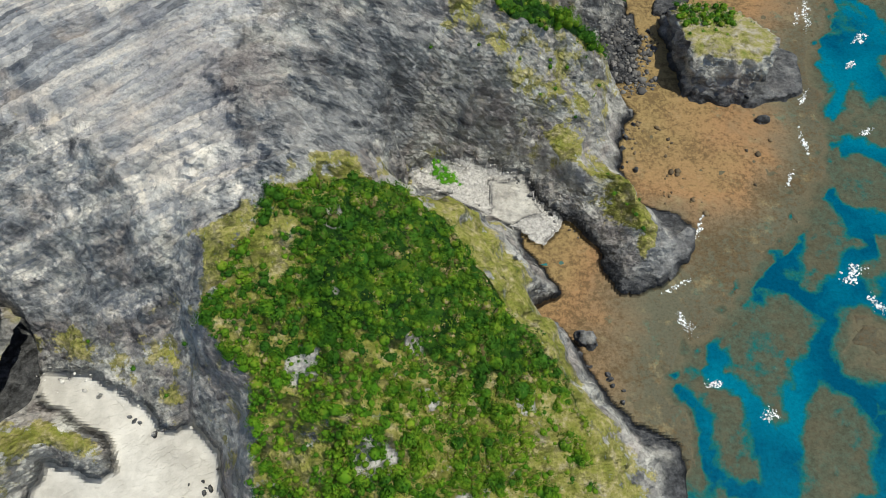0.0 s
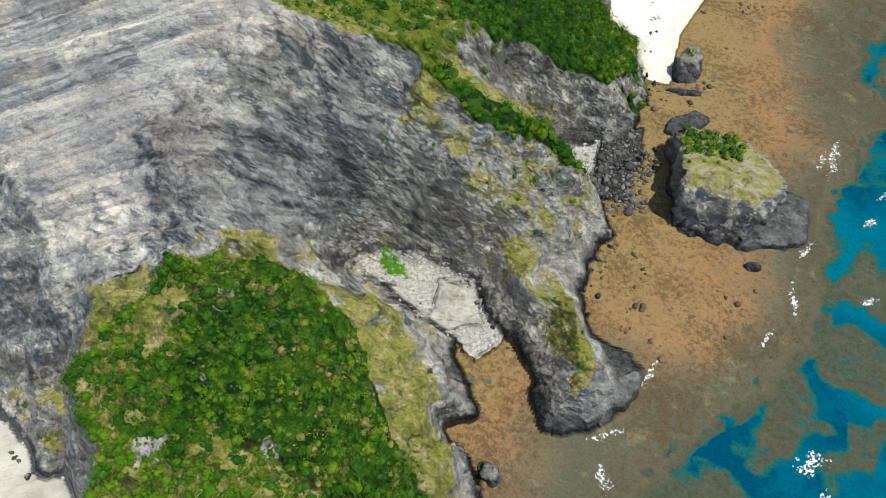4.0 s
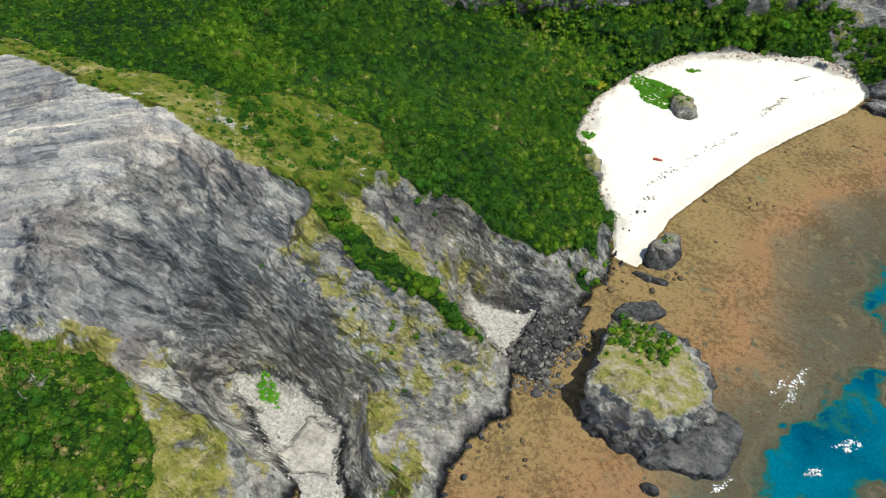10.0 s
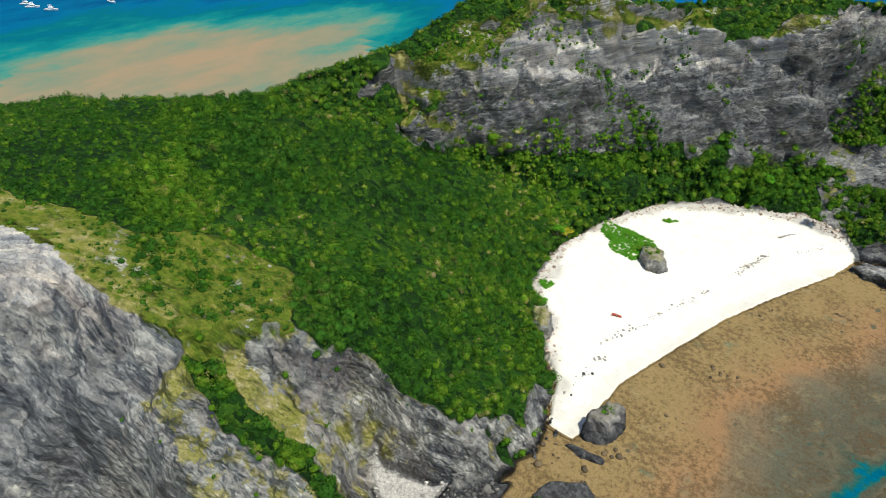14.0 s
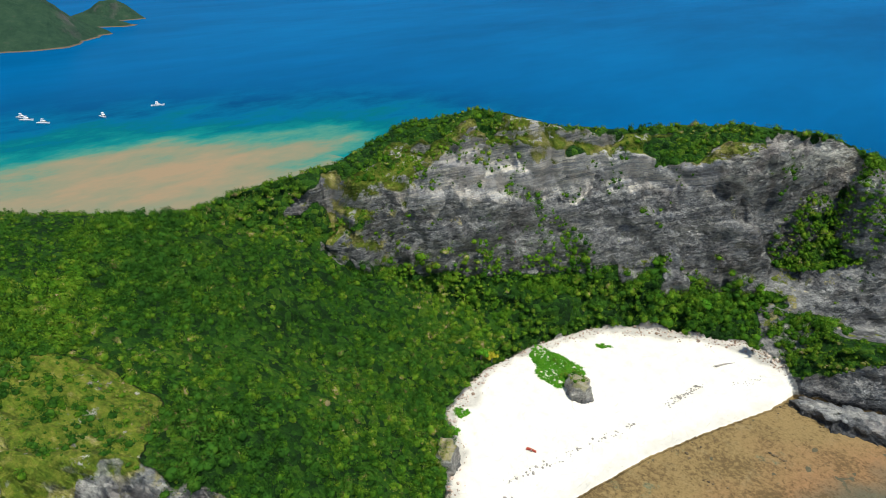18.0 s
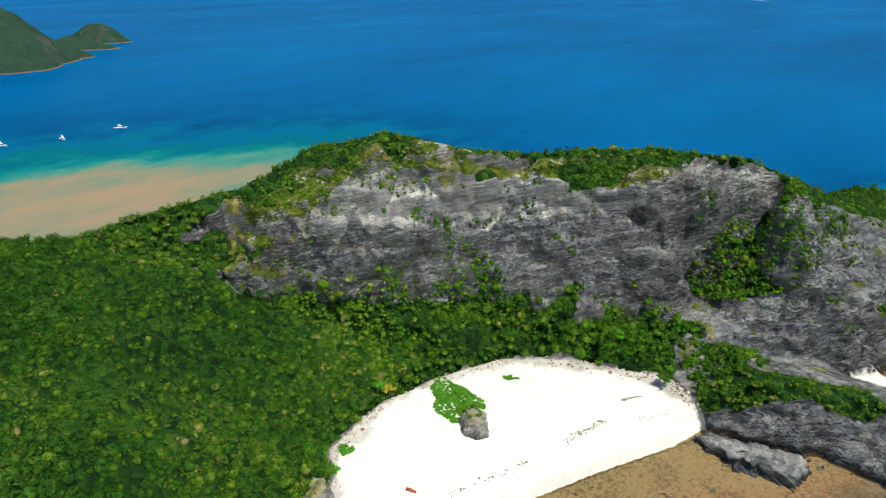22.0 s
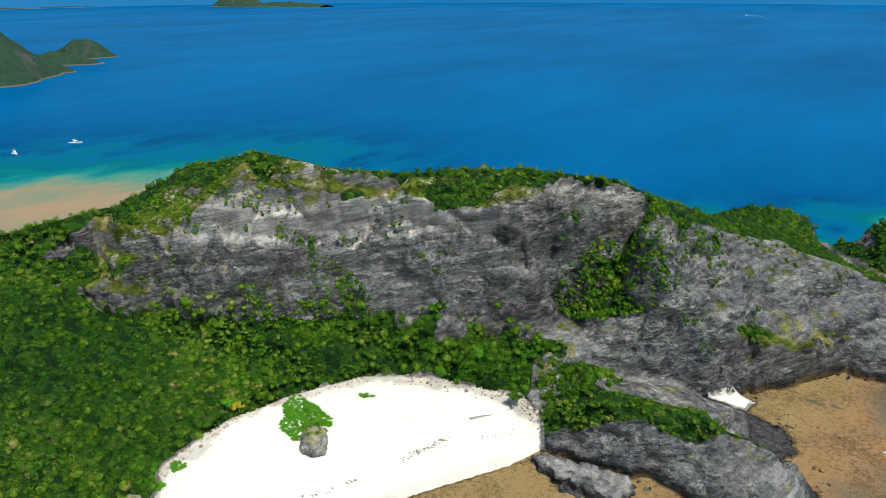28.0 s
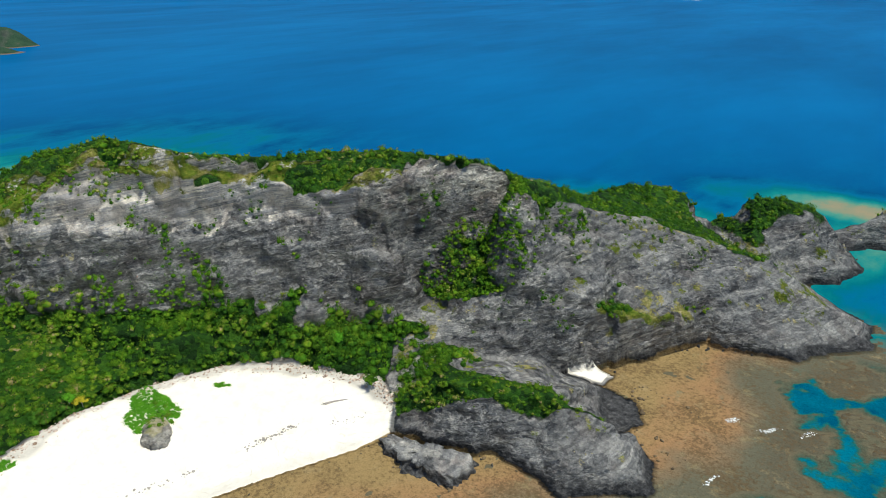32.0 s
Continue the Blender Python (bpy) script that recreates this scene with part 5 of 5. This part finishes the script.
stones("cove_cobbles", list(zip(kx, ky)), np.random.default_rng(24).gamma(3, 0.10, len(kx)), SHINGLE_STONE, "grey cobbles at the head of the white cove")
kx, ky = scatter(bed * step(H, 0.05, 0.1) * step(value_noise(GX, GY, 14, 71), 0.25, 0.6) * step(-OUTER, -0.62, -0.3), 0, 0.22, 25, (20, 190, 60, 420))
stones("reef_stones", list(zip(kx, ky)), np.random.default_rng(26).gamma(3, 0.16, len(kx)), make_stone_material("reef_stone", [(0.0, (0.07, 0.05, 0.028)), (1.0, (0.20, 0.14, 0.07))]), "brown coral lumps scattered over the reef flat")


# ---- on the beach ----
def make_plain(name, c1, c2, rough=0.8, scale=2.0, spec=0.2):
    M = Mat(name, rough, spec)
    M.colour(M.ramp(M.noise(scale, 6, 0.65), [(0.35, c1), (0.65, c2)]))
    return M.m


WOOD_GREY = make_plain("driftwood", (0.20, 0.18, 0.16), (0.42, 0.39, 0.35))
WOOD_RED = make_plain("red_paint", (0.30, 0.045, 0.03), (0.42, 0.09, 0.06))
CREEPER = make_leaf_material("creeper_leaves", [(0.0, (0.055, 0.20, 0.012)), (0.6, (0.080, 0.26, 0.014)), (1.0, (0.13, 0.30, 0.022))])


def log_bmesh(length, r0, r1, seed):
    bm = bmesh.new()
    n, rings = 9, []
    for i in range(9):
        s = i / 8
        r = r0 + (r1 - r0) * s
        off = Vector((length * s, 0.25 * math.sin(3 * s + seed), 0.12 * math.sin(5 * s)))
        rings.append([bm.verts.new(off + Vector((0, r * math.cos(a), r + r * math.sin(a))) * 1.0) for a in [6.283 * k / n for k in range(n)]])
    for a, b in zip(rings, rings[1:]):
        for i in range(n):
            bm.faces.new((a[i], a[(i + 1) % n], b[(i + 1) % n], b[i]))
    bm.faces.new(rings[0][::-1]); bm.faces.new(rings[-1])
    return bm


def ground_z(x, y):
    return float(at_grid(H, np.array([x]), np.array([y]))[0])


tree_log = part("driftwood_trunk", log_bmesh(8.5, 0.42, 0.16, 0), WOOD_GREY)
tree_log.matrix_world = pose(77, 337, ground_z(77, 337) - 0.05, 0, 0, 58)
tagged(tree_log, "long grey driftwood trunk with roots lying on white sand", "driftwood")
for k in range(5):
    rt = part("root", log_bmesh(1.5, 0.15, 0.05, k), WOOD_GREY, tree_log)
    rt.matrix_local = pose(0.1, 0, 0.35, 30 * k, -30 + 25 * k, 150 + 18 * k)
red_log = part("red_float", log_bmesh(3.2, 0.45, 0.35, 1), WOOD_RED)
red_log.matrix_world = pose(44, 256, ground_z(44, 256) - 0.03, 0, 0, 25)
tagged(red_log, "washed-up red float lying on white sand", "flotsam")
part("rope_collar", log_bmesh(0.3, 0.52, 0.52, 2), WOOD_GREY, red_log).location = (1.4, 0, -0.05)
rng_d = np.random.default_rng(33)
dx_, dy_, ds_ = [], [], []
for (xa, ya), (xb, yb), cnt in (((70, 306), (76, 324), 110), ((46, 240), (66, 292), 120), ((48, 214), (50, 238), 60), ((84, 330), (92, 342), 25)):
    for _ in range(cnt):
        s = rng_d.uniform()
        dx_.append(xa + (xb - xa) * s + rng_d.normal(0, 0.7)); dy_.append(ya + (yb - ya) * s + rng_d.normal(0, 0.7)); ds_.append(rng_d.gamma(2.5, 0.10))
stones("driftwood_line", list(zip(dx_, dy_)), ds_, WOOD_GREY, "grey driftwood and weed along the tide line of the beach")
for x, y, r in ((49, 226, 1.0), (51, 228, 0.7), (50, 216, 0.6)):
    ob = part("beach_stone", rock_bmesh([(x - r, y), (x, y + r), (x + r, y + 0.3), (x + 0.4, y - r)], [(x - r * 0.5, y), (x, y + r * 0.5), (x + r * 0.5, y), (x, y - r * 0.5)], ground_z(x, y) + 0.7 * r, 20, 5, 0.12, base=ground_z(x, y) - 0.4, dome=0.1), ROCK)
    tagged(ob, "dark stone half sunk in the white sand", "stone", "dark stones on the beach")


def creeper(x, y, rx, ry, turn, label):
    """A low mat of beach creeper: small leaf clumps over an oval."""
    rng = np.random.default_rng(int(x * 7 + y))
    vs, fs, n = [], [], 0
    for _ in range(int(rx * ry * 8)):
        a, d = rng.uniform(0, 6.283), math.sqrt(rng.uniform())
        edge = 1 + 0.16 * math.sin(3 * a + x) + 0.09 * math.sin(7 * a)
        lx_, ly_ = rx * d * edge * math.cos(a), ry * d * edge * math.sin(a)
        c, s_ = math.cos(turn), math.sin(turn)
        wx_, wy_ = x + c * lx_ - s_ * ly_, y + s_ * lx_ + c * ly_
        co, tri = CROWNS[rng.integers(7)]
        r = rng.uniform(0.6, 1.1)
        vs.append(co * (r, r, r * 0.6) + (wx_, wy_, ground_z(wx_, wy_) + 0.02)); fs.append(tri + n); n += len(co)
    ob = new("beach_creeper", tri_mesh("beach_creeper", np.concatenate(vs), np.concatenate(fs), CREEPER))
    return tagged(ob, label, "creeper", "creeper mats on the beach")


creeper(18.5, 255.5, 2.6, 2.0, 0.3, "round bright green creeper mat on beach sand")
creeper(21, 246, 2.8, 2.4, 0.8, "round bright green creeper mat on beach sand")
creeper(37.5, 322, 3.0, 1.3, 0.4, "small oval green creeper mat on beach sand")
creeper(30, 298, 11.5, 8.0, -0.35, "large green creeper mat spreading from the beach islet")
creeper(14, 247, 3.6, 2.2, 0.6, "round bright green creeper mat on beach sand")
creeper(-6, 107, 4.0, 2.0, -0.5, "bright green patch of plants at the head of the cove")
for x, y in ((33, 299), (36, 297), (30, 300), (39, 297), (34, 296), (37, 300), (32, 302), (28, 301), (41, 299), (35, 294)):
    shrub(x, y, rng_s.uniform(1.2, 1.9), "bushes on the beach islet", "green bush beside the beach islet")
YELLOW = make_leaf_material("yellow_leaves", [(0.0, (0.30, 0.30, 0.02)), (1.0, (0.48, 0.40, 0.03))])


def crown_tree(x, y, r, mat, label):
    """A small tree: a short forked trunk under a clustered crown."""
    z = ground_z(x, y)
    base = new("tree")
    base.matrix_world = pose(x, y, z)
    tr = part("trunk", log_bmesh(r * 1.3, 0.22, 0.1, 1), WOOD_GREY, base)
    tr.matrix_local = pose(0, 0, 0, 0, -88, 0)
    rng = np.random.default_rng(int(x + y))
    vs, fs, n = [], [], 0
    for _ in range(9):
        co, tri = CROWNS[rng.integers(7)]
        d = rng.normal(0, 0.45 * r, 3)
        k = r * rng.uniform(0.4, 0.65)
        vs.append(co * k + (d[0], d[1], r * 1.2 + 0.5 * abs(d[2]))); fs.append(tri + n); n += len(co)
    cr = new("crown", tri_mesh("crown", np.concatenate(vs), np.concatenate(fs), mat))
    cr.parent = base
    return tagged(base, label, "tree")


crown_tree(11, 284, 2.2, YELLOW, "small tree with yellow leaves at the edge of the beach")
crown_tree(8, 281, 2.4, CREEPER, "small bright green tree at the edge of the beach")
crown_tree(64, 358, 2.8, CREEPER, "rounded bright green tree behind the beach")
crown_tree(86, 352, 3.0, LEAF, "rounded dark green tree at the end of the beach")


# ---- broken water ----
FOAM = make_plain("sea_foam", (0.66, 0.72, 0.74), (0.88, 0.90, 0.90), 0.7, 0.8)


def open_foam(m):
    """Foam is a lace: holes show the water below."""
    nt = m.node_tree
    out, bs = nt.nodes["Material Output"], nt.nodes["Principled BSDF"]
    tr, mx = nt.nodes.new("ShaderNodeBsdfTransparent"), nt.nodes.new("ShaderNodeMixShader")
    no, ra, ge = nt.nodes.new("ShaderNodeTexNoise"), nt.nodes.new("ShaderNodeValToRGB"), nt.nodes.new("ShaderNodeNewGeometry")
    no.inputs["Scale"].default_value, no.inputs["Detail"].default_value = 1.8, 8
    ra.color_ramp.elements[0].position, ra.color_ramp.elements[1].position = 0.46, 0.60
    for a, b in ((ge.outputs["Position"], no.inputs["Vector"]), (no.outputs[0], ra.inputs[0]), (ra.outputs[0], mx.inputs[0]), (tr.outputs[0], mx.inputs[1]), (bs.outputs[0], mx.inputs[2]), (mx.outputs[0], out.inputs[0])):
        nt.links.new(a, b)


open_foam(FOAM)


def foam_patch(x, y, length, width, turn):
    rng = np.random.default_rng(int(x * 3 + y * 5))
    vs, fs, n = [], [], 0
    c, s_ = math.cos(radians(turn)), math.sin(radians(turn))
    for _ in range(int(40 + length * width * 7)):
        u, v = rng.normal(0, 0.27) * length, rng.normal(0, 0.27) * width
        v += 0.25 * width * math.sin(u * 0.9)
        r = rng.gamma(1.5, 0.12) + 0.04
        m = 7
        a0 = rng.uniform(0, 6.28)
        ring_ = [[x + c * u - s_ * v, y + s_ * u + c * v, 0.42]] + [[x + c * u - s_ * v + r * rng.uniform(0.5, 1.3) * math.cos(a0 + 6.283 * k / m), y + s_ * u + c * v + r * rng.uniform(0.5, 1.3) * math.sin(a0 + 6.283 * k / m), 0.02] for k in range(m)]
        vs.append(np.array(ring_)); fs.append(np.array([[0, k + 1, (k + 1) % m + 1] for k in range(m)]) + n); n += m + 1
    ob = new("foam", tri_mesh("foam", np.concatenate(vs), np.concatenate(fs), FOAM))
    return tagged(ob, "white foam of a wave breaking on the reef edge", "foam", "breaking waves", "stuff")


for x, y, ln, wd, tn in ((99, 85, 7, 3, 40), (103, 77, 5, 2.4, 100), (112, 73, 6, 3, 60), (108, 180, 9, 2, 80), (96, 128, 8, 1.1, 95), (55, 69, 6, 2.4, 100), (60, 54, 4, 1.5, 0), (71, 47, 3.5, 2, 20), (89, 114, 6, 0.8, 60), (54, 79, 8, 1.0, 30),
                         (105, 181, 6, 1.5, 70), (110, 60, 7, 3, 50), (115, 133, 4, 1.6, 30), (117, 160, 4, 2, 30), (109, 187, 8, 1.4, 70), (123, 172, 5, 2.2, 40), (199, 383, 8, 1.0, 70), (209, 420, 7, 1.6, 40), (197, 418, 5, 2, 30), (220, 425, 5, 2, 50), (100, 146, 6, 0.8, 60), (62, 97, 7, 0.7, 70)):
    foam_patch(x, y, ln, wd, tn)


# ---- boats ----
WHITE = make_plain("white_gelcoat", (0.76, 0.77, 0.78), (0.84, 0.84, 0.84), 0.3, 0.6, 0.5)
GLASS = make_plain("dark_window", (0.02, 0.03, 0.04), (0.04, 0.05, 0.06), 0.08, 0.6, 0.5)
DECK = make_plain("deck", (0.45, 0.42, 0.37), (0.60, 0.57, 0.52), 0.7, 1.0)


def loft(sections):
    """A closed skin through cross sections of equal length."""
    bm = bmesh.new()
    rs = [[bm.verts.new(p) for p in sec] for sec in sections]
    m = len(sections[0])
    for a, b in zip(rs, rs[1:]):
        for i in range(m):
            bm.faces.new((a[i], b[i], b[(i + 1) % m], a[(i + 1) % m]))
    bm.faces.new(rs[0]); bm.faces.new(rs[-1][::-1])
    bmesh.ops.recalc_face_normals(bm, faces=bm.faces)
    return bm


def tapered_box(x0, x1, w0, w1, z0, z1, rake=0.4):
    bm = loft([[(x0, -w0, z0), (x0, w0, z0), (x0 + rake * 0.5, w1, z1), (x0 + rake * 0.5, -w1, z1)], [(x1, -w0 * 0.9, z0), (x1, w0 * 0.9, z0), (x1 - rake, w1 * 0.85, z1), (x1 - rake, -w1 * 0.85, z1)]])
    bmesh.ops.bevel(bm, geom=bm.edges[:], offset=0.08, segments=2, affect="EDGES")
    return bm


def boat(length=12.5):
    base = new("motor_boat")
    k = length / 12.5
    secs = []
    for s in range(11):
        u = s / 10
        w = 1.9 * (1 - max(0, u - 0.45) ** 2 * 3.1)
        x, rise = -6.2 + 12.4 * u, 0.9 * u ** 3
        w = max(w, 0.06)
        secs.append([(x, -w * 0.55, -0.5 + 0.7 * u ** 4), (x, 0, -0.7 + 0.8 * u ** 4), (x, w * 0.55, -0.5 + 0.7 * u ** 4), (x + 0.4 * u, w, 1.0 + rise), (x + 0.4 * u, 0, 1.06 + rise), (x + 0.4 * u, -w, 1.0 + rise)])
    part("hull", loft(secs), WHITE, base)
    part("deck", tapered_box(-5.9, -1.6, 1.55, 1.5, 1.0, 1.12, 0.1), DECK, base, "worn tan deck")
    part("cabin", tapered_box(-2.4, 3.0, 1.35, 1.15, 1.0, 2.7, 1.3), WHITE, base)
    part("window", tapered_box(-1.9, 2.75, 1.38, 1.25, 1.75, 2.3, 0.6), GLASS, base, "dark cabin window band")
    part("flybridge", tapered_box(-2.0, 1.0, 1.1, 1.0, 2.68, 3.3, 0.6), WHITE, base)
    part("roof", tapered_box(-2.1, 0.6, 1.15, 1.1, 4.2, 4.35, 0.1), WHITE, base)
    for px0, py0 in ((-1.9, -1.0), (-1.9, 1.0), (0.3, -1.0), (0.3, 1.0)):
        part("post", tapered_box(px0, px0 + 0.1, 0.05, 0.05, 3.2, 4.25, 0.0), WHITE, base).location.y = py0
    base.scale = (k, k, k)
    return tagged(base, "white motor boat moored in blue water", "boat", "moored boats")


BOATS = ((-557, 338, 20), (-543, 337, 35), (-520, 342, 30), (-501, 387, -5), (-504, 443, 50), (-565, 312, 10))
first = boat()
for n, (x, y, turn) in enumerate(BOATS):
    m = pose(x, y, 0.05, 0, 0, turn)
    if n == 0:
        first.matrix_basis = m
    else:
        copy_thing(first, m)
runner = copy_thing(first, pose(-712, 3300, 0.1, 0, 0, 160))
tagged(runner, "white motor boat running with a foaming wake", "boat", "boats under way")
wk = foam_patch(-672, 3286, 60, 5, 160)
tagged(wk, "white wake behind a running boat", "wake")


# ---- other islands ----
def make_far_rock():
    M = Mat("hazed_island_rock", 0.95, 0.1)
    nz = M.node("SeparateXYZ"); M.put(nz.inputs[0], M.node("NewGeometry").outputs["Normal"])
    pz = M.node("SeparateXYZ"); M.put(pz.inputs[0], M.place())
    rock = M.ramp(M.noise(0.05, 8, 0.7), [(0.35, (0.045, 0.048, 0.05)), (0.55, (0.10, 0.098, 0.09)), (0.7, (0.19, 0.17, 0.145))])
    # blue mixed into the green stands in for the haze of distance
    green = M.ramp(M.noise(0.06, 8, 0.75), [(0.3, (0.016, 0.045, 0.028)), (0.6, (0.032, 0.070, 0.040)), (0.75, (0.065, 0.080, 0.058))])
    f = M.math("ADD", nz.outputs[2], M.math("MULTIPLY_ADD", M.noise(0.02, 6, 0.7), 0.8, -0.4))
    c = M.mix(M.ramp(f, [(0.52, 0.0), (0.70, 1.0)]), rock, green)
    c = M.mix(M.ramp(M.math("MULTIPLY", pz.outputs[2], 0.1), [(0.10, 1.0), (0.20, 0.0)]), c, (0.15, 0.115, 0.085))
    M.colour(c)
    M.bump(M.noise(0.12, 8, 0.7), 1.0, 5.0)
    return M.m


FAR_ROCK = make_far_rock()


def far_island(cx0, cy0, half, cell, hills, seed, label, name="far_island"):
    """An island as a sum of steep hills on a small grid."""
    ax = np.arange(cx0 - half, cx0 + half, cell)
    ay = np.arange(cy0 - half, cy0 + half, cell)
    qx, qy = np.meshgrid(ax, ay, indexing="ij")
    wx_, wy_ = qx + 16 * value_noise(qx, qy, 110, seed, 3), qy + 16 * value_noise(qx, qy, 70, seed + 1, 5)
    h = np.full(qx.shape, -30.0)
    for x, y, top, rx, ry, turn in hills:
        c, s_ = math.cos(radians(turn)), math.sin(radians(turn))
        u, v = (c * (wx_ - x) + s_ * (wy_ - y)) / rx, (-s_ * (wx_ - x) + c * (wy_ - y)) / ry
        h = np.maximum(h, top * (1.15 - np.hypot(u, v) ** 1.25))
    h = np.where(h > 0, h + 0.22 * h * value_noise(qx, qy, 60, seed + 2, 5, 0.6), h)
    h = np.where((h < 3) & (h > -3), np.clip(h, -3, 0.8), h)
    return tagged(sheet(name, qx, qy, np.maximum(h, -12), FAR_ROCK, {}), label, "island", kind="structure")


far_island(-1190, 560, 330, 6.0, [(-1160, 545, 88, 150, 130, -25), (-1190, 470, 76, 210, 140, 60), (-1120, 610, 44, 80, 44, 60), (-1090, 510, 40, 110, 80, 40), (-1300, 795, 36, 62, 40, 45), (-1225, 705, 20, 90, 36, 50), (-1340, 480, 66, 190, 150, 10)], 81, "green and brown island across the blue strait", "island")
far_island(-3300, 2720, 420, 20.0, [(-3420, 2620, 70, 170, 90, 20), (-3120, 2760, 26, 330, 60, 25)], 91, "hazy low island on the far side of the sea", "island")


def build_backdrop():
    """A wall glowing hazy blue, standing in for the far sea, closes the view."""
    M = Mat("far_sea_glow", 1.0, 0.0)
    # the haze is an emission colour, not lit by the sun
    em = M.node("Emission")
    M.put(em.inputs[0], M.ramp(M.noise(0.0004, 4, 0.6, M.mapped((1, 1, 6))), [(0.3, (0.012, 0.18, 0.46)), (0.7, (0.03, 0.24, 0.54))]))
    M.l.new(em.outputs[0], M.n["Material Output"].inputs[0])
    bm = bmesh.new()
    lowr, upr = [], []
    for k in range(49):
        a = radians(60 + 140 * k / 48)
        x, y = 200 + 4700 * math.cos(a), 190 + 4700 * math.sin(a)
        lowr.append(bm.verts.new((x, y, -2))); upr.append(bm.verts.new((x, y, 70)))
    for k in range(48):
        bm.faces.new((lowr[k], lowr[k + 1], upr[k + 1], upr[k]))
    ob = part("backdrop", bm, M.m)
    return tagged(ob, "glowing hazy blue backdrop standing in for the far sea below the horizon", "sea", kind="structure")


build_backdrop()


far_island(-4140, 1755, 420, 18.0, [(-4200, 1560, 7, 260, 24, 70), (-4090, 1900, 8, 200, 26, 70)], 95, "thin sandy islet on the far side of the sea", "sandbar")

# ---- fallen boulders, one by one ----
BOULDERS = []
for k in range(5):
    me = bpy.data.meshes.new("fallen_boulder")
    ang = [6.283 * j / 9 for j in range(9)]
    bm = rock_bmesh([(math.cos(a) * (1 + 0.25 * math.sin(k + 2 * a)), math.sin(a) * 0.8) for a in ang], [(0.6 * math.cos(a), 0.5 * math.sin(a + 0.2)) for a in ang], 0.9, 18, 6, 0.22, base=-0.35, dome=0.12, seed=k + 40)
    for fc in bm.faces:
        fc.smooth = False
    bm.to_mesh(me); bm.free()
    me.materials.append(ROCK)
    BOULDERS.append(me)
rng_b = np.random.default_rng(44)
SPOTS = (((-58, 20), (-50, 26), 9, 1.0), ((-82, 42), (-62, 36), 10, 0.8), ((38, 150), (54, 172), 26, 1.3), ((20, 66), (40, 46), 16, 1.1), ((44, 108), (46, 146), 18, 1.0), ((52, 186), (50, 204), 12, 1.0), ((132, 404), (150, 424), 14, 1.1), ((162, 452), (205, 474), 18, 1.3), ((106, 336), (140, 350), 14, 1.0), ((-14, 106), (6, 99), 12, 0.7), ((12, 112), (32, 92), 12, 0.9), ((200, 545), (214, 600), 14, 1.6), ((88, 350), (100, 366), 14, 0.8))
for (xa, ya), (xb, yb), cnt, size in SPOTS:
    for _ in range(cnt):
        u = rng_b.uniform()
        x, y = xa + (xb - xa) * u + rng_b.normal(0, 1.6), ya + (yb - ya) * u + rng_b.normal(0, 1.6)
        r = size * rng_b.gamma(4, 0.2)
        ob = new("fallen_boulder", BOULDERS[rng_b.integers(5)])
        ob.matrix_world = pose(x, y, max(ground_z(x, y), 0) - 0.1 * r, 0, 0, rng_b.uniform(0, 360)) @ Matrix.Diagonal((r, r, r * rng_b.uniform(0.7, 1.1), 1))
        tagged(ob, "dark angular boulder lying at the foot of the cliff", "boulder", "fallen boulders")
